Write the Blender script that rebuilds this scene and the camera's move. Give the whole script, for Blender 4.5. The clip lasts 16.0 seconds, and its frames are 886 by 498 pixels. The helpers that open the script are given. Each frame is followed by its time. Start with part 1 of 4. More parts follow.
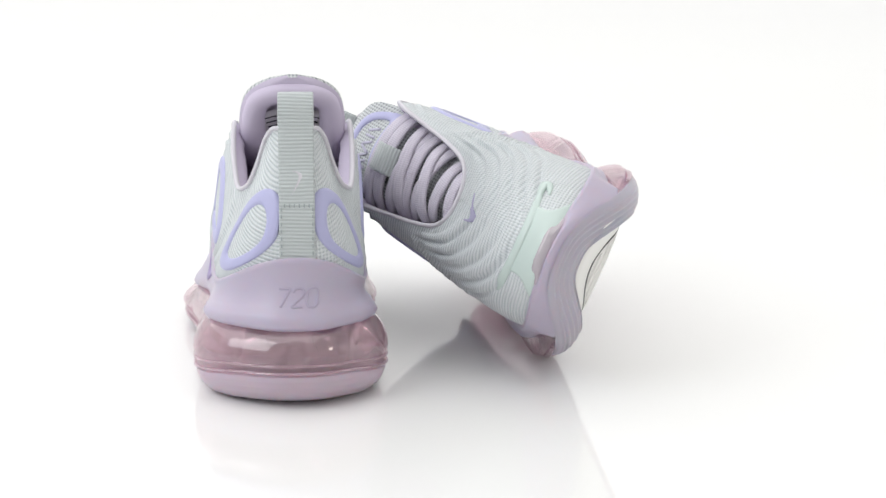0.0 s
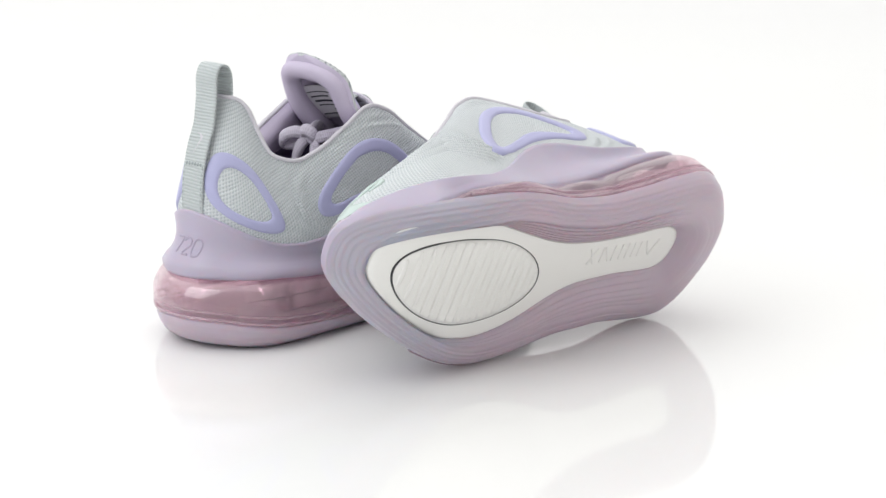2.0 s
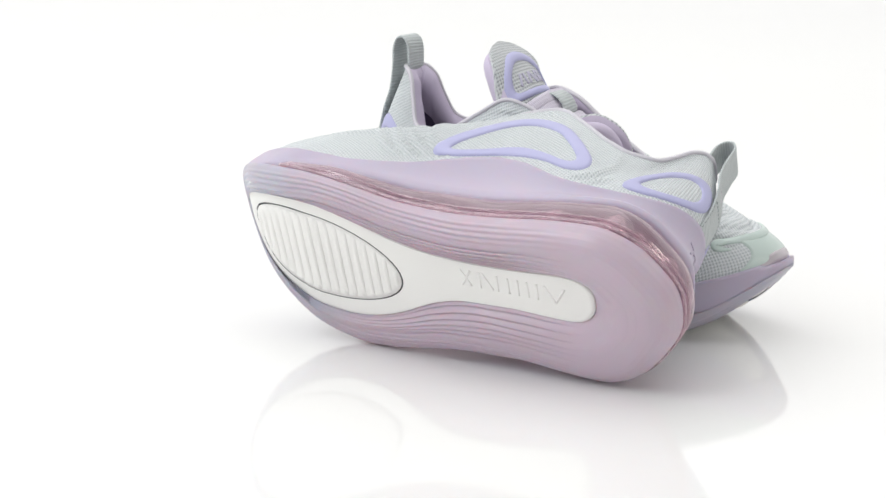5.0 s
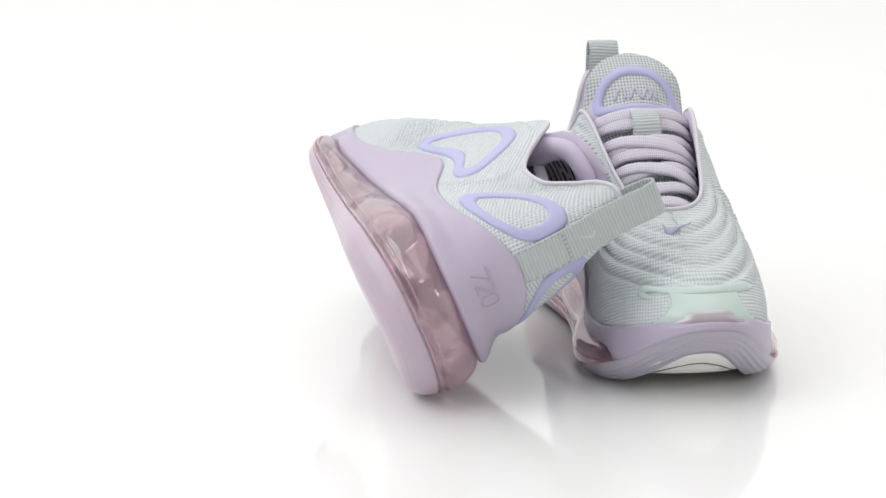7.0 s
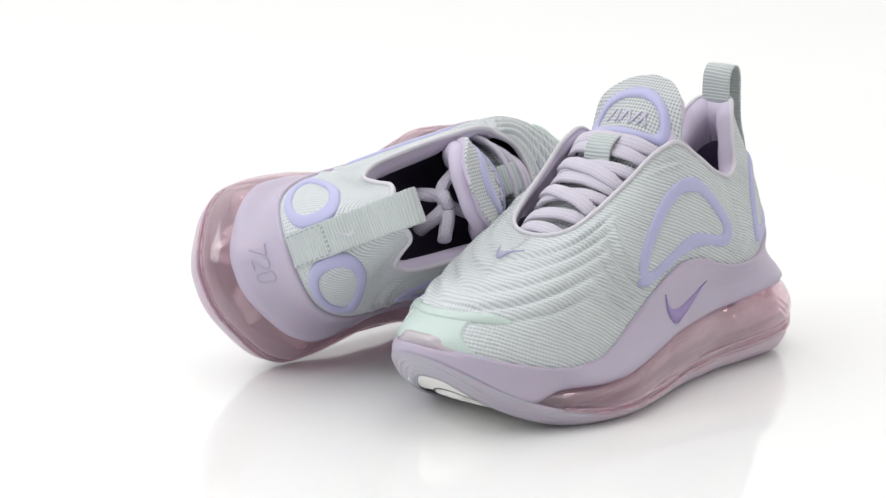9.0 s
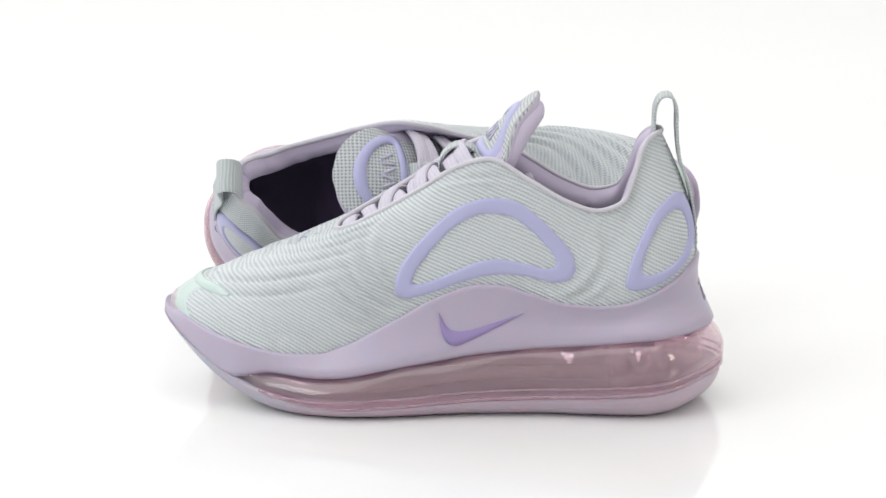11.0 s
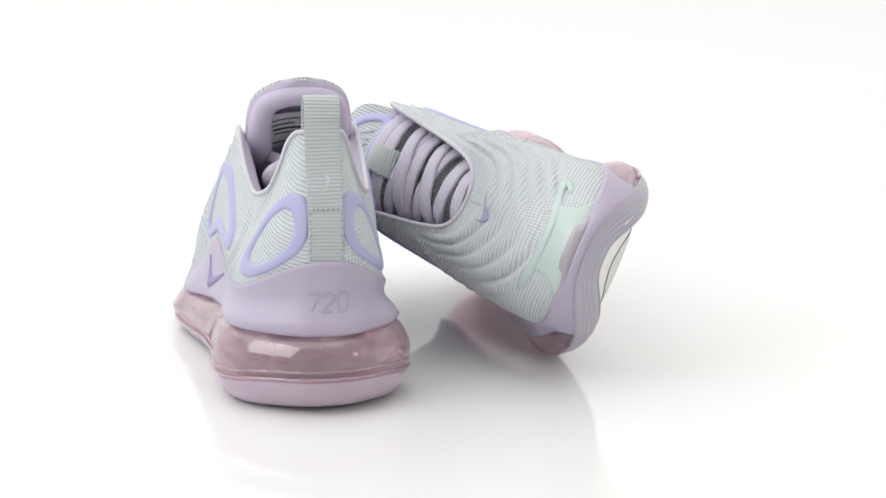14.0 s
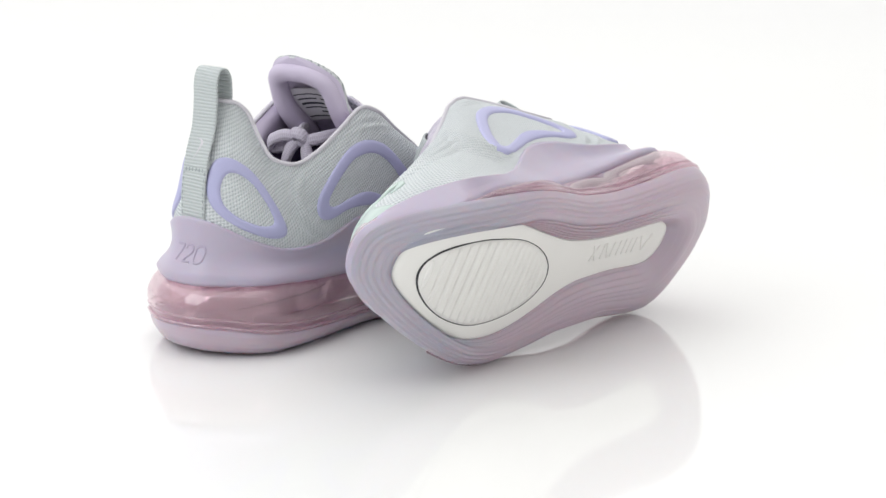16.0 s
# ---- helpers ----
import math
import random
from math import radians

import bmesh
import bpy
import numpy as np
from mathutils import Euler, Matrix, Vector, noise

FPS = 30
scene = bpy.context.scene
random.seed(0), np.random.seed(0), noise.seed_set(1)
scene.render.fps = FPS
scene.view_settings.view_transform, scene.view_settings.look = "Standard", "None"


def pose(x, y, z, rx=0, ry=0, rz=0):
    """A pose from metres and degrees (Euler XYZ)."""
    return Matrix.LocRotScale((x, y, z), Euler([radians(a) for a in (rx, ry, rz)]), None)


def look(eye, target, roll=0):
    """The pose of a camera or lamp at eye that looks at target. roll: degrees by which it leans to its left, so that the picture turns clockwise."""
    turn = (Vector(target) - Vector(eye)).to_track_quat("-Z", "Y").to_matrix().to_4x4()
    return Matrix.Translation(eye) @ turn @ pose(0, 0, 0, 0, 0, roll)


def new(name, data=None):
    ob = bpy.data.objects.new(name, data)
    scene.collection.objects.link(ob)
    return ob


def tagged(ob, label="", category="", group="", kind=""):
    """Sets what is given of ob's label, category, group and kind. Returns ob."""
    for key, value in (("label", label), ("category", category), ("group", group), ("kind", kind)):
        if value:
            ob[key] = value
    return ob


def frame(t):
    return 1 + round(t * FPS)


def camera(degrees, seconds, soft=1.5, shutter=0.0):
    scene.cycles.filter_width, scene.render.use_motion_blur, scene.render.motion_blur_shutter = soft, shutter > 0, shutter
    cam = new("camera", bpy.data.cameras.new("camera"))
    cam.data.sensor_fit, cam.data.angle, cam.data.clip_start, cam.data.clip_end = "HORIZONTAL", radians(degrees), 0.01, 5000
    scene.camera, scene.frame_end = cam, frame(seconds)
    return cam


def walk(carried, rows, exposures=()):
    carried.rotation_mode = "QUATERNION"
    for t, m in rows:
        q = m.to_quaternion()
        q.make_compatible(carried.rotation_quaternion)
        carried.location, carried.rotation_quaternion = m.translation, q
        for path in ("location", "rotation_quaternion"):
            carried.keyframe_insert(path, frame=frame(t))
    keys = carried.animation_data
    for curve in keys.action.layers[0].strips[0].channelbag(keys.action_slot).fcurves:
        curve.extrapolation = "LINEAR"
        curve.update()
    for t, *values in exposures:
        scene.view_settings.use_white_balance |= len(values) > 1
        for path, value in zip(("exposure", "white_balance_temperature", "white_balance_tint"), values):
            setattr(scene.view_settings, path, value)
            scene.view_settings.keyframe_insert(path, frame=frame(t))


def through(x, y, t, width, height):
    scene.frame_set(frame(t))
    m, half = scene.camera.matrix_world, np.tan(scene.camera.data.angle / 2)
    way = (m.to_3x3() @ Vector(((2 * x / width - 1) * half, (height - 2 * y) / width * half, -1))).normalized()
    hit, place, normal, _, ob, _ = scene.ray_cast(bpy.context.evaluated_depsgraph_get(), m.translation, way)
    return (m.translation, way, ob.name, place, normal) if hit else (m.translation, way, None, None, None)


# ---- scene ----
# A pair of knit sneakers turns slowly on a glossy white studio floor before a still camera.
EYE = (0.0, -1.17, 0.3227)
AIM = (EYE[0] - 0.012503, EYE[1] + 0.974776, EYE[2] - 0.222849)
cam = camera(24.99, 16.0, soft=1.5)
walk(cam, [(0, look(EYE, AIM, 0.444)), (16, look(EYE, AIM, 0.444))])

# ---------------------------------------------------------------- light
world = bpy.data.worlds.new("studio_white")
scene.world = world
world.use_nodes = True
world.node_tree.nodes["Background"].inputs[0].default_value = (1.0, 0.99, 0.972, 1)
world.node_tree.nodes["Background"].inputs[1].default_value = 0.58


def softbox(name, eye, target, sx, sy, watts, colour):
    lamp = bpy.data.lights.new(name, "AREA")
    lamp.shape, lamp.size, lamp.size_y, lamp.energy, lamp.color = "RECTANGLE", sx, sy, watts, colour
    ob = new(name, lamp)
    ob.matrix_world = look(eye, target)
    return ob


softbox("softbox_overhead", (-1.0, 0.8, 2.4), (-0.9, 0.8, 0), 4.6, 4.6, 72, (1, 0.995, 0.985))
softbox("softbox_side", (-0.85, -0.65, 0.85), (-0.05, 0, 0.05), 0.7, 0.8, 5.6, (0.93, 0.97, 1))
softbox("softbox_warm", (1.35, -0.75, 0.75), (0, 0, 0.05), 0.22, 0.35, 1.5, (1, 0.93, 0.84))
scene.view_settings.exposure = 0.0

# ---------------------------------------------------------------- materials
TURN = -2 * math.pi / 14.26


def material(name, colour, rough=0.6, spec=0.5, coat=0.0, sss=0.0, trans=0.0):
    m = bpy.data.materials.new(name)
    m.use_nodes = True
    b = m.node_tree.nodes["Principled BSDF"]
    b.inputs["Base Color"].default_value = (*colour, 1)
    b.inputs["Roughness"].default_value = rough
    b.inputs["Specular IOR Level"].default_value = spec
    b.inputs["Coat Weight"].default_value = coat
    b.inputs["Subsurface Weight"].default_value = sss
    b.inputs["Subsurface Scale"].default_value = 0.004
    b.inputs["Transmission Weight"].default_value = trans
    return m


def node(m, kind, **inputs):
    n = m.node_tree.nodes.new(kind)
    for key, value in inputs.items():
        n.inputs[key.replace("_", " ")].default_value = value
    return n


def link(m, a, b):
    m.node_tree.links.new(a, b)


def grain(m, scale, amount, distance, dark=0.88, wear=18.0):
    """Two-scale variation: soft tone patches and a fine relief."""
    b = m.node_tree.nodes["Principled BSDF"]
    co = node(m, "ShaderNodeTexCoord")
    fine = node(m, "ShaderNodeTexNoise", Scale=scale, Detail=3.0)
    big = node(m, "ShaderNodeTexNoise", Scale=wear, Detail=2.0)
    link(m, co.outputs["Object"], fine.inputs["Vector"])
    link(m, co.outputs["Object"], big.inputs["Vector"])
    bump = node(m, "ShaderNodeBump", Strength=amount, Distance=distance)
    link(m, fine.outputs["Fac"], bump.inputs["Height"])
    link(m, bump.outputs["Normal"], b.inputs["Normal"])
    mix = node(m, "ShaderNodeMix")
    mix.data_type, mix.blend_type = "RGBA", "MIX"
    col = b.inputs["Base Color"].default_value[:]
    mix.inputs[6].default_value = (col[0] * dark, col[1] * dark, col[2] * dark, 1)
    mix.inputs[7].default_value = col
    link(m, big.outputs["Fac"], mix.inputs[0])
    link(m, mix.outputs[2], b.inputs["Base Color"])
    return m


def rib_cloth(name, light, dark, pitch, relief, weave, mesh_from=None):
    """Knitted cloth: raised ribs that follow the shoe's flow, crossed by a finer stitch; past the run 'mesh_from' the stitch opens to a mesh."""
    m = material(name, light, rough=0.85, spec=0.2)
    b = m.node_tree.nodes["Principled BSDF"]
    b.inputs["Sheen Weight"].default_value = 0.15
    uv = node(m, "ShaderNodeUVMap")
    uv.uv_map = "flow"
    sep = node(m, "ShaderNodeSeparateXYZ")
    link(m, uv.outputs["UV"], sep.inputs[0])
    co = node(m, "ShaderNodeTexCoord")
    warp = node(m, "ShaderNodeTexNoise", Scale=30.0, Detail=1.0)
    link(m, co.outputs["Object"], warp.inputs["Vector"])

    def math_node(op, a, c):
        n = node(m, "ShaderNodeMath")
        n.operation = op
        for i, v in enumerate((a, c)):
            if hasattr(v, "links"):
                link(m, v, n.inputs[i])
            else:
                n.inputs[i].default_value = v
        return n.outputs[0]

    phase = math_node("ADD", sep.outputs[1], math_node("MULTIPLY", warp.outputs["Fac"], 0.004))
    rib = math_node("SINE", math_node("MULTIPLY", phase, 2 * math.pi / pitch), 0)
    cross = math_node("SINE", math_node("MULTIPLY", sep.outputs[0], 2 * math.pi / (pitch * 0.9)), 0)
    share = weave
    if mesh_from is not None:
        step = node(m, "ShaderNodeMapRange")
        step.inputs["From Min"].default_value, step.inputs["From Max"].default_value = mesh_from, mesh_from + 0.05
        step.inputs["To Min"].default_value, step.inputs["To Max"].default_value = weave, 0.95
        link(m, sep.outputs[0], step.inputs["Value"])
        share = step.outputs["Result"]
    both = math_node("ADD", rib, math_node("MULTIPLY", cross, share))
    scale = math_node("DIVIDE", 0.5, math_node("ADD", share, 1.0))
    unit = math_node("ADD", math_node("MULTIPLY", both, scale), 0.5)
    ramp = node(m, "ShaderNodeValToRGB")
    ramp.color_ramp.elements[0].position, ramp.color_ramp.elements[1].position = 0.12, 0.6
    ramp.color_ramp.elements[0].color, ramp.color_ramp.elements[1].color = (*dark, 1), (*light, 1)
    link(m, unit, ramp.inputs[0])
    link(m, ramp.outputs[0], b.inputs["Base Color"])
    bump = node(m, "ShaderNodeBump", Strength=relief, Distance=0.0006)
    link(m, unit, bump.inputs["Height"])
    link(m, bump.outputs["Normal"], b.inputs["Normal"])
    return m


KNIT = rib_cloth("knit_mint_grey", (0.65, 0.68, 0.695), (0.46, 0.50, 0.52), 0.00195, 1.0, 0.26, 0.27)
MESH_CLOTH = rib_cloth("mesh_grey", (0.58, 0.60, 0.61), (0.29, 0.31, 0.33), 0.0022, 0.8, 1.0)
WEBBING = rib_cloth("webbing_grey", (0.50, 0.535, 0.54), (0.435, 0.47, 0.475), 0.0019, 0.6, 0.05)
LINING = grain(material("lining_lavender", (0.585, 0.525, 0.655), 0.9, 0.15), 900, 0.3, 0.0003)
DARK_LINING = grain(material("inside_violet", (0.15, 0.12, 0.205), 0.9, 0.15), 900, 0.3, 0.0003)
PIPING = grain(material("piping_pale_lilac", (0.62, 0.60, 0.65), 0.7, 0.3), 1200, 0.3, 0.0002)
LACE = rib_cloth("lace_lilac", (0.60, 0.565, 0.65), (0.50, 0.465, 0.55), 0.0012, 0.5, 0.6)
PANEL = grain(material("panel_periwinkle", (0.435, 0.435, 0.655), 0.40, 0.4), 700, 0.15, 0.0002, 0.93)
FOAM = grain(material("midsole_lavender", (0.46, 0.41, 0.52), 0.36, 0.45, sss=0.15), 500, 0.08, 0.0002, 0.94)
MARK = grain(material("mark_violet", (0.31, 0.24, 0.47), 0.45, 0.4), 700, 0.1, 0.0002)
MINT = grain(material("toe_film_mint", (0.53, 0.625, 0.595), 0.26, 0.5), 600, 0.1, 0.0002, 0.92, 40)
RUBBER = grain(material("outsole_mauve", (0.51, 0.418, 0.497), 0.30, 0.5, sss=0.25), 500, 0.08, 0.0002, 0.92, 25)
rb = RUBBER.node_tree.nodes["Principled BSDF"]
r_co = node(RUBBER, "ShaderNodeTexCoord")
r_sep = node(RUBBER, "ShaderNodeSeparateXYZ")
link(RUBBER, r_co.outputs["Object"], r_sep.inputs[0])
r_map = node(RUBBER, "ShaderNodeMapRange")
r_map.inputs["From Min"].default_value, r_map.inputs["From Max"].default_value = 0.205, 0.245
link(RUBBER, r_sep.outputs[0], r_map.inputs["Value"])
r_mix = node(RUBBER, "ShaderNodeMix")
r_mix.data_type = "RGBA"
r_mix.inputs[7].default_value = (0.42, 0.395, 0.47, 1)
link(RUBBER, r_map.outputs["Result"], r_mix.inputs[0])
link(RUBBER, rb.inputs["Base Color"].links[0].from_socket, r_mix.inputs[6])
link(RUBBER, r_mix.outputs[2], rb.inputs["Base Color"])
WHITE = grain(material("plate_white", (0.86, 0.855, 0.83), 0.5, 0.4), 600, 0.15, 0.0002, 0.95)
GROOVE = material("groove_dark", (0.04, 0.04, 0.045), 0.7)
LABEL = grain(material("label_cloth", (0.62, 0.60, 0.64), 0.8, 0.2), 900, 0.2, 0.0002)
INK = material("label_ink", (0.03, 0.03, 0.04), 0.7)


def clear_film(name, tint, rough, body, milk, through=0.5, shine=0.08):
    """Thin tinted plastic wall: see-through, slightly milky, with a gloss that grows towards the rim."""
    m = bpy.data.materials.new(name)
    m.use_nodes = True
    nt = m.node_tree
    nt.nodes.clear()
    out = nt.nodes.new("ShaderNodeOutputMaterial")
    see = nt.nodes.new("ShaderNodeBsdfTransparent")
    see.inputs[0].default_value = (*tint, 1)
    glow = nt.nodes.new("ShaderNodeBsdfTranslucent")
    glow.inputs[0].default_value = (*body, 1)
    flat = nt.nodes.new("ShaderNodeBsdfDiffuse")
    flat.inputs[0].default_value = (*body, 1)
    half = nt.nodes.new("ShaderNodeMixShader")
    half.inputs[0].default_value = through
    nt.links.new(flat.outputs[0], half.inputs[1])
    nt.links.new(glow.outputs[0], half.inputs[2])
    veil = nt.nodes.new("ShaderNodeMixShader")
    veil.inputs[0].default_value = milk
    nt.links.new(see.outputs[0], veil.inputs[1])
    nt.links.new(half.outputs[0], veil.inputs[2])
    gloss = nt.nodes.new("ShaderNodeBsdfGlossy")
    gloss.inputs["Roughness"].default_value = rough
    gloss.inputs["Color"].default_value = (1, 0.97, 0.975, 1)
    place = nt.nodes.new("ShaderNodeTexCoord")
    swell = nt.nodes.new("ShaderNodeTexNoise")
    swell.inputs["Scale"].default_value, swell.inputs["Detail"].default_value = 26.0, 1.0
    wavy = nt.nodes.new("ShaderNodeBump")
    wavy.inputs["Strength"].default_value, wavy.inputs["Distance"].default_value = 0.45, 0.005
    nt.links.new(place.outputs["Object"], swell.inputs["Vector"])
    nt.links.new(swell.outputs["Fac"], wavy.inputs["Height"])
    nt.links.new(wavy.outputs["Normal"], gloss.inputs["Normal"])
    rim = nt.nodes.new("ShaderNodeLayerWeight")
    rim.inputs["Blend"].default_value = 0.5
    curve = nt.nodes.new("ShaderNodeMath")
    curve.operation = "POWER"
    curve.inputs[1].default_value = 3.0
    nt.links.new(rim.outputs["Facing"], curve.inputs[0])
    fres = nt.nodes.new("ShaderNodeMath")
    fres.operation = "MULTIPLY_ADD"
    fres.inputs[1].default_value, fres.inputs[2].default_value = 0.62, shine
    nt.links.new(curve.outputs[0], fres.inputs[0])
    mix = nt.nodes.new("ShaderNodeMixShader")
    nt.links.new(fres.outputs[0], mix.inputs[0])
    nt.links.new(veil.outputs[0], mix.inputs[1])
    nt.links.new(gloss.outputs[0], mix.inputs[2])
    nt.links.new(mix.outputs[0], out.inputs[0])
    return m


AIR = clear_film("air_unit_rose", (0.865, 0.735, 0.785), 0.07, (1.0, 0.76, 0.81), 0.18)
BUMPER = clear_film("toe_bumper_mauve", (0.95, 0.91, 0.93), 0.25, (0.60, 0.53, 0.58), 0.60, 0.08)

# ---------------------------------------------------------------- floor
floor_mat = material("gloss_white_floor", (0.835, 0.835, 0.828), 0.05, 1.0)
fb = floor_mat.node_tree.nodes["Principled BSDF"]
fco = node(floor_mat, "ShaderNodeTexCoord")
fno = node(floor_mat, "ShaderNodeTexNoise", Scale=6.0, Detail=4.0)
link(floor_mat, fco.outputs["Object"], fno.inputs["Vector"])
fmr = node(floor_mat, "ShaderNodeMapRange")
fmr.inputs["To Min"].default_value, fmr.inputs["To Max"].default_value = 0.03, 0.09
link(floor_mat, fno.outputs["Fac"], fmr.inputs["Value"])
link(floor_mat, fmr.outputs["Result"], fb.inputs["Roughness"])

bm = bmesh.new()
bmesh.ops.create_circle(bm, cap_ends=True, segments=96, radius=9.0)
top = list(bm.faces)
ext = bmesh.ops.extrude_face_region(bm, geom=top)
bmesh.ops.translate(bm, verts=[v for v in ext["geom"] if isinstance(v, bmesh.types.BMVert)], vec=(0, 0, -0.02))
bmesh.ops.recalc_face_normals(bm, faces=bm.faces)
me = bpy.data.meshes.new("floor")
bm.to_mesh(me)
bm.free()
me.materials.append(floor_mat)
tagged(new("floor", me), "glossy seamless white studio floor", "floor", kind="structure")

# added white wall, out of view: its glow whitens floor and back-lights shoes
glow = bpy.data.materials.new("glow_backdrop_white")
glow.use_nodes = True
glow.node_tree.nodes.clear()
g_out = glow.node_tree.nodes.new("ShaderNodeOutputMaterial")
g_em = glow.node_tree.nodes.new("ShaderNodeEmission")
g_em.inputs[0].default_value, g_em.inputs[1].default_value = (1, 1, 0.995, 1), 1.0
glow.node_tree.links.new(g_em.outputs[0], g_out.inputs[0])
bm = bmesh.new()
rows = []
for k in range(61):
    a = radians(-15 + 210 * k / 60)
    rows.append([bm.verts.new((r * math.cos(a), r * math.sin(a), z)) for r, z in ((5.0, 0.0), (5.0, 3.2), (5.06, 3.2), (5.06, 0.0))])
for p, q in zip(rows, rows[1:]):
    for k in range(4):
        bm.faces.new((p[k], q[k], q[(k + 1) % 4], p[(k + 1) % 4]))
bm.faces.new(rows[0])
bm.faces.new(rows[-1][::-1])
bmesh.ops.recalc_face_normals(bm, faces=bm.faces)
me = bpy.data.meshes.new("backdrop")
bm.to_mesh(me)
bm.free()
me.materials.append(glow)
tagged(new("backdrop", me), "added self-glowing white backdrop wall, out of view", "backdrop", kind="structure")

# ---------------------------------------------------------------- shoe shape
HEEL, TOE = -0.004, 0.303


def smooth(xs, ys, q):
    """Monotone cubic interpolation through a short table."""
    xs, ys, q = np.asarray(xs, float), np.asarray(ys, float), np.asarray(q, float)
    h, d = np.diff(xs), np.diff(ys) / np.diff(xs)
    s = np.zeros(len(xs))
    for i in range(1, len(xs) - 1):
        if d[i - 1] * d[i] > 0:
            a, b = 2 * h[i] + h[i - 1], h[i] + 2 * h[i - 1]
            s[i] = (a + b) / (a / d[i - 1] + b / d[i])
    s[0], s[-1] = d[0], d[-1]
    q = np.clip(q, xs[0], xs[-1])
    i = np.clip(np.searchsorted(xs, q) - 1, 0, len(xs) - 2)
    t = (q - xs[i]) / h[i]
    return ((1 + 2 * t) * (1 - t) ** 2 * ys[i] + t * (1 - t) ** 2 * h[i] * s[i]
            + t * t * (3 - 2 * t) * ys[i + 1] + t * t * (t - 1) * h[i] * s[i + 1])


NS = 320
S = np.arange(NS) / NS                      # 0 heel, lateral side, 0.5 toe, medial side
CC = (1 - np.cos(2 * np.pi * S)) / 2        # 0 heel .. 1 toe
SIDE = np.where(S < 0.5, 1.0, -1.0)
ROUND = np.maximum(np.abs(np.sin(2 * np.pi * S)), 0)


def outline(x0, x1, lat, med, inset=None, power=0.8):
    """Plan ring of a foot shape; lat and med are (stations, half widths)."""
    x = x0 + (x1 - x0) * CC
    out = []
    for xs, ws in (lat, med):
        c = np.clip((np.asarray(xs) - x0) / (x1 - x0), 0.004, 0.996)
        ratio = np.asarray(ws) / (2 * np.sqrt(c * (1 - c))) ** power
        fine = np.linspace(x0, x1, 401)
        swell = smooth(xs, ratio, fine)
        reach = 20
        soft = np.exp(-(np.arange(-reach, reach + 1) * (x1 - x0) / 400 / 0.0055) ** 2 / 2)
        swell = np.convolve(np.pad(swell, reach, mode="edge"), soft / soft.sum(), mode="valid")
        out.append(np.interp(x, fine, swell) * ROUND ** power)
    y = np.where(S < 0.5, out[0], -out[1])
    p = np.stack([x, y], 1)
    if inset is not None:
        d = np.roll(p, -1, 0) - np.roll(p, 1, 0)
        n = np.stack([-d[:, 1], d[:, 0]], 1)
        n /= np.linalg.norm(n, axis=1)[:, None] + 1e-9
        p = p + n * np.asarray(inset).reshape(-1, 1)
    return p


SOLE_X = (0.005, 0.015, 0.03, 0.05, 0.07, 0.10, 0.13, 0.16, 0.185, 0.205, 0.222, 0.243, 0.265, 0.283, 0.295)
SOLE_LAT = (SOLE_X, (0.027, 0.043, 0.053, 0.056, 0.055, 0.053, 0.0550, 0.0605, 0.0645, 0.065, 0.062, 0.0545, 0.044, 0.033, 0.022))
SOLE_MED = (SOLE_X, (0.024, 0.038, 0.047, 0.0495, 0.0485, 0.0445, 0.042, 0.044, 0.049, 0.0525, 0.053, 0.0495, 0.042, 0.032, 0.021))
FEA_X = (0.02, 0.035, 0.05, 0.10, 0.14, 0.17, 0.20, 0.22, 0.25, 0.27, 0.285)
FEA_LAT = (FEA_X, (0.024, 0.0355, 0.0415, 0.045, 0.0455, 0.0465, 0.0500, 0.0510, 0.0465, 0.038, 0.027))
FEA_MED = (FEA_X, (0.022, 0.0320, 0.0365, 0.0380, 0.038, 0.039, 0.0445, 0.0465, 0.044, 0.036, 0.025))


def sole_ring(inset):
    return outline(HEEL, TOE, SOLE_LAT, SOLE_MED, -inset * np.ones(NS))


def toe_bulge(x):
    """The toe's underside swells a little between ball and tip."""
    return 0.0008 * np.sin(np.pi * np.clip((np.asarray(x, float) - 0.250) / 0.053, 0, 1)) ** 2


def spring(x):
    d = np.maximum(0, np.asarray(x, float) - 0.225)
    return 7.5 * np.minimum(d, 0.058) ** 2 + 0.87 * np.maximum(0, d - 0.058) + 1.9 * np.maximum(0, 0.045 - x) ** 2 - toe_bulge(x)


def z_seam(x):
    return smooth((-0.006, 0.01, 0.022, 0.04, 0.065, 0.09, 0.12, 0.146, 0.174, 0.2, 0.215, 0.23, 0.246, 0.262, 0.285, 0.303),
                  (0.0205, 0.0190, 0.0168, 0.0146, 0.0128, 0.0114, 0.0104, 0.0087, 0.007, 0.0062, 0.007, 0.0095, 0.0135, 0.0200, 0.0335, 0.0455), x) - toe_bulge(x)


def z_low(x):
    return smooth((-0.006, 0.01, 0.023, 0.04, 0.06, 0.08, 0.12, 0.15, 0.17, 0.184, 0.2, 0.215, 0.235, 0.25, 0.262, 0.285, 0.303),
                  (0.0425, 0.0425, 0.0425, 0.0420, 0.040, 0.038, 0.0344, 0.030, 0.027, 0.0243, 0.0215, 0.0206, 0.0214, 0.0205, 0.0210, 0.0345, 0.0462), x) - toe_bulge(x)


